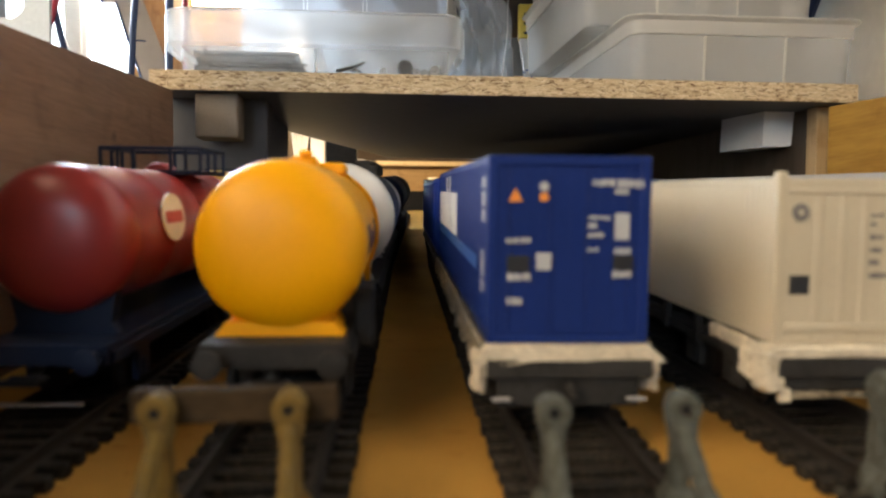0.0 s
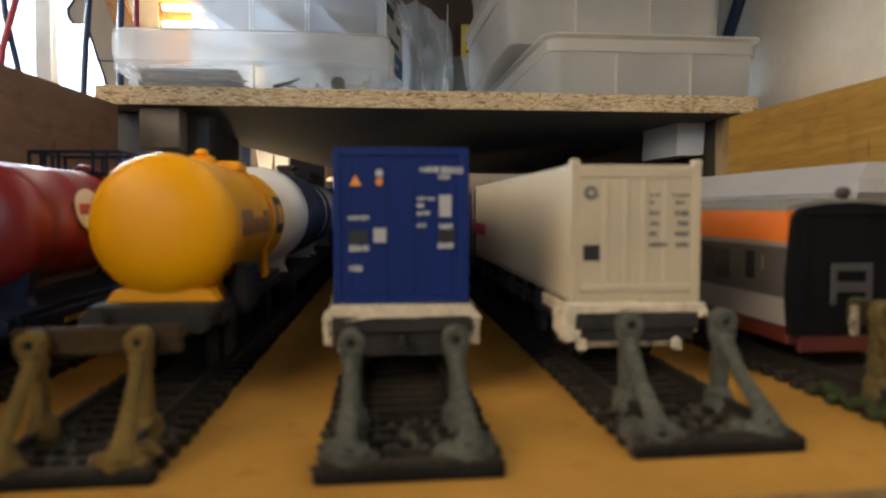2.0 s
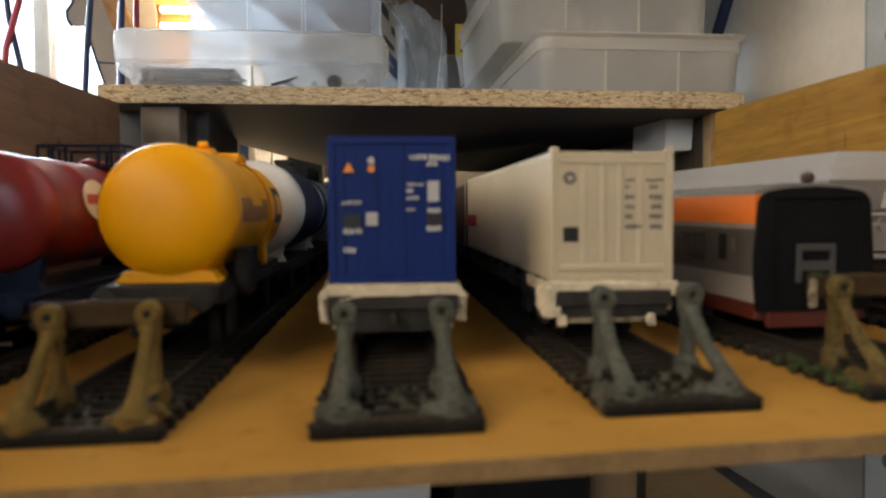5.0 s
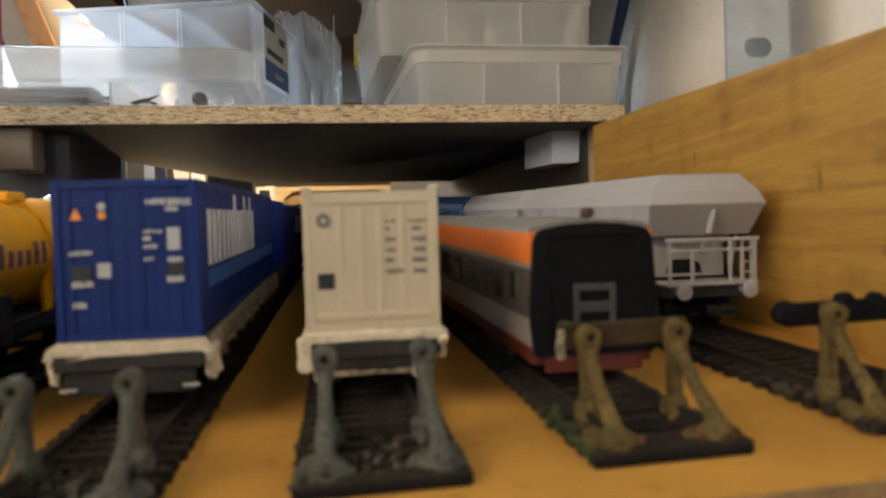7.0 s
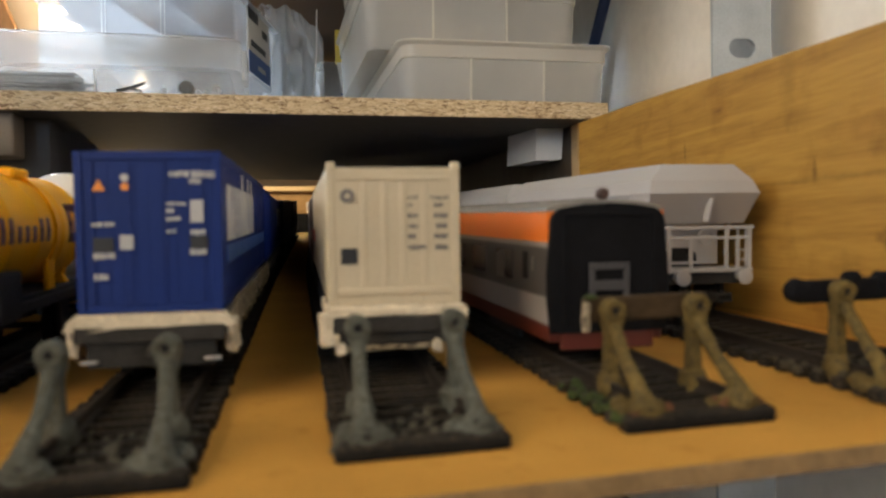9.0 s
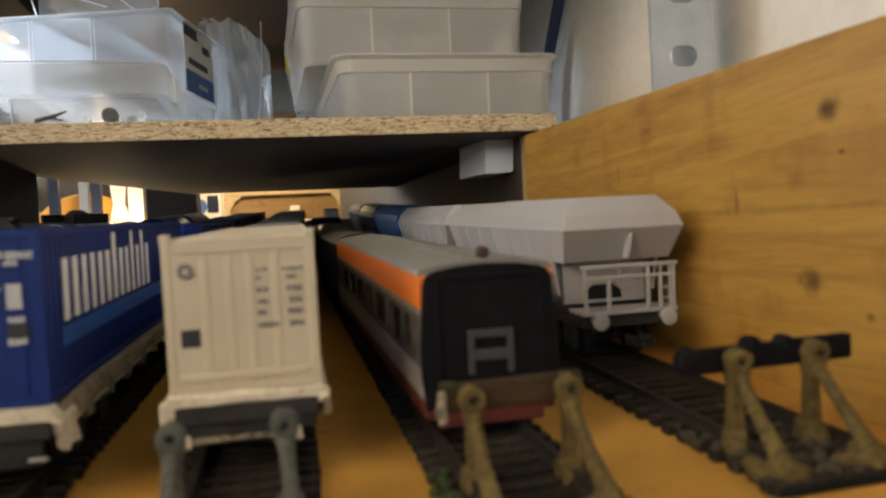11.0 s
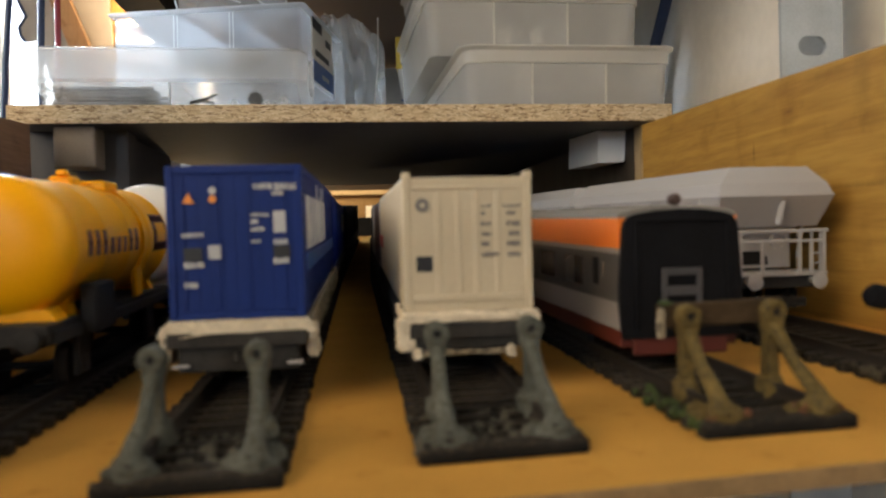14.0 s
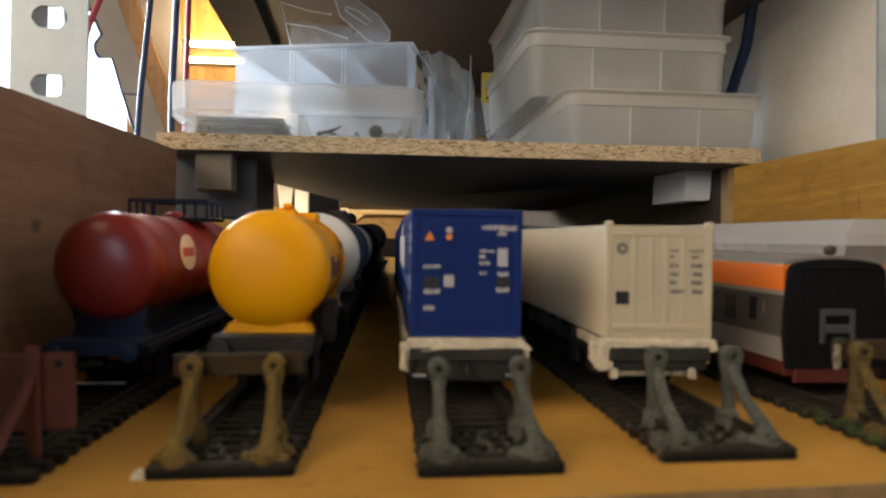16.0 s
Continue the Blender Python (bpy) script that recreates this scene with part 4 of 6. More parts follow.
for s in (-1, 1):
    part("side_flange", lumpy(boxes((s * 14.3 - 0.5, s * 14.3 + 0.5, 3.2, 26, 17.8 - ZW, 20.6 - ZW, 0.3)), 0.4, 8), SNOW, wag, "flaking white paint along the frame's end")
    part("side_bracket", lumpy(boxes((s * 14.6 - 0.9, s * 14.6 + 0.9, 5, 10.5, 13.4 - ZW, 18.6 - ZW, 0.5)), 0.5, 5), SNOW, wag)
    for k in range(9):
        part("stanchion", boxes((s * 13.8 - 0.6, s * 13.8 + 0.6, 14 + 19 * k, 17 + 19 * k, 14.6 - ZW, 20.6 - ZW, 0.2)), CHASSIS, wag)
white = container("white_container", "off-white refrigerated model container with small grey markings", WHITEC, mpose(WX, WY, 0, TILT, 0, -WT), 14.0, 20.8, 49.6, 162, pitch=2.2, deep=0.22)
part("end_wall", lumpy(boxes((-12.5, 12.5, 0.16, 0.8, 22.0, 48.2)), 0.12, 10, 0.7), WHITEC, white)
for x in (-6.4, -2.0, 1.9, 6.5):
    part("end_rib", lumpy(prism(bmesh.new(), [(x - 1.1, 0.3), (x - 0.5, 0.04), (x + 0.5, 0.04), (x + 1.1, 0.3)], "z", 21.4, 47.6), 0.07, 5, 0.8), WHITEC, white)
part("end_batten", lumpy(boxes((-12, 12, -0.1, 0.4, 46.9, 47.8, 0.2)), 0.1, 6, 0.8), WHITEC, white)
part("end_batten", lumpy(boxes((-12, 12, -0.2, 0.4, 22.8, 24.4, 0.25)), 0.15, 6, 0.8), WHITEC, white)
for s in (-1, 1):
    part("corner_casting", boxes((s * 13.1 - 1.0, s * 13.1 + 1.0, -0.2, 1.8, 49.0, 50.7, 0.3)), WHITEC, white)


def wx(p):
    return (p - 577) / 8.25 - 14.0


def wz(q):
    return 49.8 - (q - 297) / 8.25


marks(white, PRINTG, "marking", 0.1, [(wx(a), wx(c), wz(e), wz(d)) for a, c, d, e in ((716, 735, 348, 353), (716, 724, 361, 366), (716, 736, 378, 386), (716, 734, 397, 404), (716, 730, 414, 422), (716, 748, 433, 441),
      (756, 788, 348, 354), (762, 778, 361, 367), (762, 786, 378, 387), (766, 785, 396, 405), (762, 786, 414, 423), (764, 788, 433, 442))], "grey printed marking")
marks(white, PRINTK, "vent_plate", 0.05, [(wx(600), wx(628), wz(464), wz(437))], "black square plate")
part("round_badge", lathe(bmesh.new(), [(-0.2, 0), (-0.2, 1.5), (0.1, 1.5)], 20, (wx(612), 0.1, wz(347))), PRINTG, white, "round grey badge")
part("badge_centre", lathe(bmesh.new(), [(-0.05, 0), (-0.05, 0.5), (0.1, 0.5)], 16, (wx(612), -0.2, wz(347))), WHITEC, white)
part("side_badge", boxes((-14.15, -13.9, 132, 168, 30, 34.5)), PRINTR, white, "faded red badge")


def tank_wagon(name, label, m, zd, mat, r, zc, y0, y1, z_floor, frame_mat, axles, cat="tank wagon", saddle=None, length=None, low=False):
    w = thing(name, label, cat, "model wagons", m=m)
    z, L = zc - zd, length or y1 + 4
    prof = [(y0, 0)] + [(y0 + 6.0 * (1 - math.cos(a)), r * math.sin(a) ** 0.72) for a in (math.pi / 2 * k / 9 for k in range(1, 10))]
    prof += [(y0 + 6.4, r), (y0 + 6.7, r + 0.12), (y0 + 7.4, r + 0.12), (y0 + 7.7, r)]
    for k in range(1, 4):
        y = y0 + 6 + (y1 - y0 - 12) * k / 4
        prof += [(y - 0.5, r), (y - 0.3, r + 0.1), (y + 0.3, r + 0.1), (y + 0.5, r)]
    prof += [(y1 - y + y0, q) for y, q in reversed(prof[:14])]
    part("tank", lathe(bmesh.new(), prof, 48, (0, 0, z)), mat, w, smooth=50)
    underframe(w, zd, z_floor, L, frame_mat, axles, 12.6)
    for y in (y0 + 16 if low else y0 + 6, y1 - 10):
        bm = bmesh.new()
        f = z_floor - zd
        prism(bm, [(-10.6, f), (10.6, f), (9.4, f + 2.4), (11, z - r * 0.62), (-11, z - r * 0.62), (-9.4, f + 2.4)], "y", y, y + 4)
        part("saddle", bm, saddle or mat, w)
    return w


ZY = deck_z(-50)
yel = tank_wagon("yellow_tank_wagon", "glossy yellow plastic tank wagon on a black chassis", mpose(-49.9, 1.0, ZY, TILT, 0, -1.7), ZY, YELLOW, 15.5, 36.9, 3.5, 96, 20.8, CHASSIS, (22, 80), low=True)
zl = 36.9 - ZY
bm = bmesh.new()
prism(bm, [(-11.6, 20.85 - ZY), (11.6, 20.85 - ZY), (11.0, 21.6 - ZY), (9.6, 23.4 - ZY), (-9.6, 23.4 - ZY), (-11.0, 21.6 - ZY)], "y", 7.0, 14)
part("front_saddle", bm, YELLOW, yel)
part("hatch", boxes((-3.4, 2.6, 45, 52, zl + 14.6, zl + 17.6, 0.8)), YELLOW, yel)
part("hatch_lid", boxes((-1.2, 1.6, 44, 47, zl + 17.4, zl + 19.0, 0.5)), YELLOW, yel)
bm = bmesh.new()
box(bm, -2, 8.5, 52.5, 64, zl + 13.6, zl + 16.4, 0.6)
part("hatch_platform", bm, YELLOW, yel)
for s in (-1, 1):
    bm = bmesh.new()
    for k in range(9):
        a0, a1 = radians(-38 + 14 * k), radians(-38 + 14 * (k + 1))
        q = [(s * rr * math.cos(a), zl + rr * math.sin(a)) for a, rr in ((a0, 15.5), (a1, 15.5), (a1, 16.4), (a0, 16.4))]
        prism(bm, q, "y", 60, 63)
    bmesh.ops.remove_doubles(bm, verts=bm.verts, dist=0.01)
    part("strap", bm, YELLOW, yel)
    part("strap_leg", boxes((s * 13.4 - 0.7, s * 13.4 + 0.7, 58.5, 64.5, 21 - ZY, zl - 7.5, 0.3)), YELLOW, yel)
part("heater_box", boxes((12.6, 16.4, 18, 32, 16.5 - ZY, 28 - ZY, 0.5)), CHASSIS, yel, "dark grey box")


def patch(parent, r, zc, y0, y1, a0, a1, mat, name, label="", side=1):
    bm = bmesh.new()
    k = 8
    for i in range(k):
        b0, b1 = radians(a0 + (a1 - a0) * i / k), radians(a0 + (a1 - a0) * (i + 1) / k)
        q = [(side * rr * math.cos(b), zc + rr * math.sin(b)) for b, rr in ((b0, r - 0.3), (b1, r - 0.3), (b1, r + 0.1), (b0, r + 0.1))]
        prism(bm, q, "y", y0, y1)
    bmesh.ops.remove_doubles(bm, verts=bm.verts, dist=0.01)
    part(name, bm, mat, parent, label)


for k in range(8):
    patch(yel, 15.5, zl, 17 + 5.3 * k, 19.8 + 5.3 * k, -10, 12 if k in (0, 1, 2, 6, 7) else 5, PRINTP, "side_lettering", "dark purple bar of the side lettering")
patch(yel, 15.5, zl, 74, 90, -14, 28, PRINTP, "emblem_field", "dark purple emblem field")
patch(yel, 15.6, zl, 77, 87, -4, 18, YELLOW, "emblem", "yellow emblem shape")

ZR = deck_z(-96)
red = tank_wagon("red_tank_wagon", "glossy red tank wagon with a blue railed walkway", mpose(-96.6, 22.0, ZR, TILT, 0, -2.2), ZR, RED, 15.2, 37.3, 4, 118, 17.5, DARKBLUE, (22, 100), saddle=DARKBLUE)
zr = 37.3 - ZR
bm = bmesh.new()
prism(bm, [(9.0 * math.cos(a) * 0.62, 8.4 * math.sin(a)) for a in (2 * math.pi * k / 24 for k in range(24))], "z", 0, 0.4)
badge = part("badge", bm, PRINTC, red, "oval cream badge")
badge.matrix_basis = mpose(15.15, 34, zr + 3.6, 0, 83, 0)
bar = part("badge_bar", boxes((-1.4, 1.4, -6.2, 6.2, 0.4, 0.6)), PRINTR, badge, "red bar on the badge")
bm = bmesh.new()
wy0, wy1, wx0, wx1, wz0, wz1 = 62, 88, -12.0, 14.5, zr + 14.6, zr + 21.0
for z in (wz0, wz1):
    for a, c in (((wx0, wy0), (wx1, wy0)), ((wx1, wy0), (wx1, wy1)), ((wx1, wy1), (wx0, wy1)), ((wx0, wy1), (wx0, wy0))):
        tube(bm, [(*a, z), (*c, z)], 0.55, 6)
for x, y in ((wx0, wy0), (wx0 + 4.5, wy0), (wx0 + 8.5, wy0), (wx1 - 8, wy0), (wx1 - 4, wy0), (wx1, wy0), (wx0, wy1), (wx1, wy1), (wx1, 70), (wx1, 78), (wx0, 70), (wx0, 78), (0, wy1)):
    tube(bm, [(x, y, wz0), (x, y, wz1)], 0.55, 6)
part("walkway_railing", bm, DARKBLUE, red, "dark blue railing")
part("walkway", boxes((wx0, wx1, wy0, wy1, wz0 - 0.6, wz0 + 0.2)), DARKBLUE, red)
part("dome", lathe(bmesh.new(), [(-3, 0), (-3, 4), (-2, 4.6), (3, 4.6), (3, 0)], 20, (0, 74, zr + 13)), RED, red)
part("front_bar", tubes(([(-9, -3.4, 8.5), (9, -3.4, 8.5)], 0.45)), STEEL, red, "thin bright coupling bar")

# wagons further along the same tracks
ochre = tank_wagon("ochre_tank_wagon", "ochre yellow tank wagon behind the red one", mpose(-91.5, 148.0, ZR + rise(126), TILT, 0, -2.2), ZR, YELLOWB, 15.6, 38.5, 3, 110, 17.5, CHASSIS, (22, 90))
part("walkway", boxes((-9, 9, 30, 70, 38.5 - ZR + 15.6, 38.5 - ZR + 16.6)), DARKBLUE, ochre)
wt = tank_wagon("white_tank_wagon", "white tank wagon with a dark filler dome", mpose(-44.2, 108.0, ZY + rise(107), TILT, 0, -2.6), ZY, WHITET, 17.2, 38.0, 2, 96, 18.2, CHASSIS, (20, 78))
part("filler_dome", lathe(bmesh.new(), [(-4, 0), (-4, 4.5), (4, 4.5), (4, 0)], 18, (6, 44, 52.6)), CHASSIS, wt, "dark filler dome")
part("dome_cap", boxes((2.4, 10, 40, 48, 56.5, 58.4, 0.6)), CHASSIS, wt)
part("blue_band", lathe(bmesh.new(), [(19, 17.15), (19.2, 17.42), (89.6, 17.42), (93, 16.2), (96.2, 11.5), (97.4, 4)], 48, (0, 0, 38.0 - ZY)), NAVY, wt, "dark blue painted rear of the tank")
dt = tank_wagon("white_tank_wagon", "white tank wagon with a dark walkway", mpose(-39.4, 210.0, ZY + rise(209), TILT, 0, -2.6), ZY, WHITET, 16.6, 38.0, 2, 104, 18.2, CHASSIS, (20, 84))
part("blue_band", lathe(bmesh.new(), [(0.6, 4), (1.6, 11.4), (4.4, 15.2), (8, 16.85), (26, 16.85), (26.2, 16.6)], 48, (0, 0, 38.0 - ZY)), NAVY, dt, "dark blue painted front of the tank")
part("walkway", boxes((-7, 7, 20, 84, 55, 56.2), (6, 7, 20, 84, 56, 60), (-7, -6, 20, 84, 56, 60)), BLACK, dt)
part("filler_dome", lathe(bmesh.new(), [(-5, 0), (-5, 5), (5, 5), (5, 0)], 18, (0, 52, 57)), BLACK, dt)
for k in range(3):
    y = 322 + 112 * k
    t3 = tank_wagon("dark_tank_wagon", "dark tank wagon far along the track", turned(-49 + y * 0.045 + past(y), y, ZY + rise(y), 2.6), ZY, (BROWN, DARKBLUE, CHASSIS)[k], 15.5, 38.0, 2, 104, 18.2, CHASSIS, (20, 84))
    t4 = tank_wagon("dark_tank_wagon", "dark tank wagon far along the plank", turned(-96 + y * 0.038 + past(y - 55), y - 55, ZR + rise(y - 77), 2.2), ZR, (CHASSIS, BLACK, DARKBLUE)[k], 14.5, 36.0, 2, 104, 17.5, CHASSIS, (20, 84))


def far_container(name, label, mat, x, y, theta, half, z0, z1, length, zd):
    w = thing("container_wagon", "dark flat wagon under a container", "wagon", "model wagons", m=turned(x, y - 2, zd + rise(y - 2), theta))
    underframe(w, zd, z0 - 1.2, length + 5, CHASSIS, (18, 34, length - 30, length - 14), 13.6, loop=False)
    return container(name, label, mat, turned(x, y, rise(y), theta), half, z0, z1, length)


def along(x, y, theta, d):
    y += d * math.cos(radians(theta))
    return x + d * math.sin(radians(theta)) + past(y), y


for k, (mat, d, length) in enumerate(((BLUEN, 182, 60), (BLUEC, 250, 170), (DARKBLUE, 428, 170), (BLACK, 606, 190))):
    x, y = along(BX, BY, BT, d)
    c = far_container("blue_container", ("dark blue container further along the track", "short bright blue container behind a longer one")[k == 0], mat, x, y, BT, 14.1, 19.8, 52.0 - 1.0 * k, length, deck_z(x))
    if k == 1:
        for y0, y1 in ((102, 110), (114, 122), (126, 134), (138, 146), (150, 158)):
            part("side_lettering", boxes((13.95, 14.25, y0, y1, 33, 45)), PRINTW, c, "white bar of the side lettering")
for k, mat in enumerate((BROWN, COACHW, BROWN, BROWN, CHASSIS, BLACK)):
    x, y = along(WX, WY, WT, 170 + 104 * k)
    c = far_container(("brown_container", "pale_container")[mat is COACHW], ("dark brown container with pale edges", "dull white container between brown ones")[mat is COACHW], mat, x, y, WT, 14.0, 20, 48.5, 97, deck_z(x))
    for j in range(3):
        part("roof_strip", boxes((-14, 14, 1.9 + 46 * j, 4.1 + 46 * j, 48.3, 49.0, 0.1)), COACHW, c, "pale strip across the roof")
    for s in (-1, 1):
        part("edge_strip", boxes((s * 13.95 - 0.2, s * 13.95 + 0.2, 0, 2.6, 20.5, 48.2)), COACHW, c)


# ---- coach ----
ZC = deck_z(98)
CX, CY, CT = 97.8, -4.2, 0.6


def coach(m, zd, length, label, near=True):
    c = thing("coach", label, "coach", "model wagons", m=m)
    h = 14.0
    z = [v - zd for v in (10.9, 14.9, 20.9, 32.0, 33.2, 40.0)]
    part("skirt", boxes((-h + 0.4, h - 0.4, 0.5, length, z[0], z[1], 0.2)), COACHR, c, "rust-red skirt")
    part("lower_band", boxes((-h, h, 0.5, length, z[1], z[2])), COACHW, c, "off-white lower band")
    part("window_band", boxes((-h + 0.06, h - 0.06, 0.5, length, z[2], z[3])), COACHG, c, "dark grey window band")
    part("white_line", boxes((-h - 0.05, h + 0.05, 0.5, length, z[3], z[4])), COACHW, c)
    part("orange_band", boxes((-h, h, 0.5, length, z[4], z[5])), ORANGE, c, "bright orange band")
    roof = [(-h - 0.1, z[5])] + [(-(h + 0.1) * math.cos(a), z[5] + 2.5 * math.sin(a) ** 0.8) for a in (math.pi * k / 16 for k in range(1, 16))] + [(h + 0.1, z[5])]
    part("roof", prism(bmesh.new(), roof, "y", 0.5, length), ROOFG, c, "grey curved roof")
    bm = bmesh.new()
    for k in range(int(length / 12)):
        box(bm, -2.5, 2.5, 10 + 12 * k, 14 + 12 * k, z[5] + 2.2, z[5] + 2.9, 0.2)
    part("roof_vents", bm, ROOFG, c)
    for s in (-1, 1):
        for k in range(int((length - 40) / 26)):
            y = 26 + 26 * k
            part("window", boxes((s * h - 0.12, s * h + 0.12, y, y + 15, z[2] + 2.2, z[3] - 1.6, 0.1)), COACHWIN, c, "dark window")
        part("door_window", boxes((s * h - 0.12, s * h + 0.12, 14, 18, z[2] + 3.2, z[3] - 1.4, 0.1)), BLACK, c)
        part("door_handle", boxes((s * h - 0.25, s * h + 0.25, 9.4, 10.2, z[2] + 5.5, z[3] - 2.2, 0.05)), STEEL, c, "bright door handle")
    end = [(-h + 0.4, z[0] + 2.2), (h - 0.4, z[0] + 2.2), (h + 0.3, z[2] - 1), (h + 0.3, z[2] + 5), (h - 0.6, z[5] - 2.2), (h - 1.0, z[5] - 0.9), (h - 1.9, z[5] + 0.1), (h - 3.2, z[5] + 0.7), (6, z[5] + 1.5), (0, z[5] + 1.8), (-6, z[5] + 1.5), (-h + 3.2, z[5] + 0.7), (-h + 1.9, z[5] + 0.1), (-h + 1.0, z[5] - 0.9), (-h + 0.6, z[5] - 2.2), (-h - 0.3, z[2] + 5), (-h - 0.3, z[2] - 1)]
    part("end_shield", prism(bmesh.new(), end, "y", -1.2, 0.5), SHIELD, c, "black end shield")
    bm = bmesh.new()
    for a, b_, c0, c1 in ((-11.2, -10.4, z[1], z[5] - 1), (10.4, 11.2, z[1], z[5] - 1)):
        box(bm, a, b_, -1.7, -1.2, c0, c1, 0.1)
    box(bm, -11.2, 11.2, -1.7, -1.2, z[5] - 1, z[5] - 0.3, 0.1)
    part("gangway_frame", bm, SHIELD, c)
    part("door_plate", boxes((-4.9, -3.6, -1.9, -1.2, z[1] + 4.8, z[3] - 3.4, 0.15), (3.3, 4.6, -1.9, -1.2, z[1] + 4.8, z[3] - 3.4, 0.15), (-3.6, 3.3, -1.9, -1.2, z[3] - 5.0, z[3] - 3.4, 0.15),
         (-3.6, 3.3, -1.9, -1.2, z[3] - 9.6, z[3] - 7.4, 0.15)), COACHPLATE, c, "grey plate with dark slots")
    part("lamp_knob", lathe(bmesh.new(), [(-1.6, 0), (-1.5, 0.9), (-0.9, 1.35), (0.9, 1.35), (1.5, 0.9), (1.6, 0)], 12, (0, 2.6, z[5] + 3.9)), BROWN, c, "small brown knob on the roof end")
    part("buffer_bar", boxes((-11, 11, -0.6, 1.2, z[0] - 1.8, z[0] + 2.4, 0.3)), COACHR, c, "rust-red buffer bar")
    for y in (30, 55, length - 55, length - 30):
        ax = part("wheelset", tube(bmesh.new(), [(-11, y, 9.9), (11, y, 9.9)], 1.0, 8), BLACK, c)
        for s in (-1, 1):
            part("wheel", tube(bmesh.new(), [(s * 7, y, 9.9), (s * 9.4, y, 9.9)], [5.6, 5.2], 20), RAIL, ax)
    for y in (28, length - 57):
        part("bogie", boxes((-12.4, -10.4, y, y + 29, 5.5, 10, 0.4), (10.4, 12.4, y, y + 29, 5.5, 10, 0.4), (-10.4, 10.4, y + 12, y + 17, 7, 10)), CHASSIS, c)
    part("roof_wire", tubes(([(-13.5, length - 2, z[5] + 0.8), (-9, length - 6, z[5] + 2.6), (-3, length - 9, z[5] + 3.4), (3, length - 8, z[5] + 4.0)], 0.5)), BLACK, c, "thin black wire across the roof end")
    return c


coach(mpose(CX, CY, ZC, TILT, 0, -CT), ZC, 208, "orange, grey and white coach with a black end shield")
x, y = along(CX, CY, CT, 215)
van = thing("grey_wagon", "dull grey roofed wagon coupled behind the coach", "wagon", "model wagons", m=mpose(x, y, deck_z(x) + rise(y), TILT, 0, -CT))
part("body", boxes((-13.6, 13.6, 0, 120, 9, 36, 0.8)), CHASSIS, van)
part("roof", prism(bmesh.new(), [(-13.9, 36)] + [(-13.9 * math.cos(math.pi * k / 10), 36 + 3.4 * math.sin(math.pi * k / 10)) for k in range(1, 10)] + [(13.9, 36)], "y", -0.4, 120.4), ROOFG, van)
x, y = along(CX, CY, CT, 338)
flat = thing("dark_wagon", "dark covered wagon coupled before the locomotive", "wagon", "model wagons", m=turned(x, y, deck_z(x) + rise(y), CT))
part("body", boxes((-13.6, 13.6, 0, 200, 9, 35, 0.8)), CHASSIS, flat)
part("roof", prism(bmesh.new(), [(-13.9, 35)] + [(-13.9 * math.cos(math.pi * k / 10), 35 + 3.0 * math.sin(math.pi * k / 10)) for k in range(1, 10)] + [(13.9, 35)], "y", -0.4, 200.4), BROWN, flat)
x, y = along(CX, CY, CT, 545)
dark = thing("dark_locomotive", "dark locomotive with a white roof cap behind the coach", "locomotive", "model wagons", m=turned(x, y, deck_z(x) + rise(y), CT))
part("body", boxes((-14, 14, 0, 180, 10, 36, 1.5, 2)), BLACK, dark)
part("cab", boxes((-13, 13, 10, 40, 36, 42, 1.2, 2)), BLACK, dark)
part("roof_cap", boxes((-2, 11, 12, 34, 42, 50, 1.0)), PAINTW, dark, "white roof cap")

# ---- hopper wagons ----
ZH = deck_z(153)


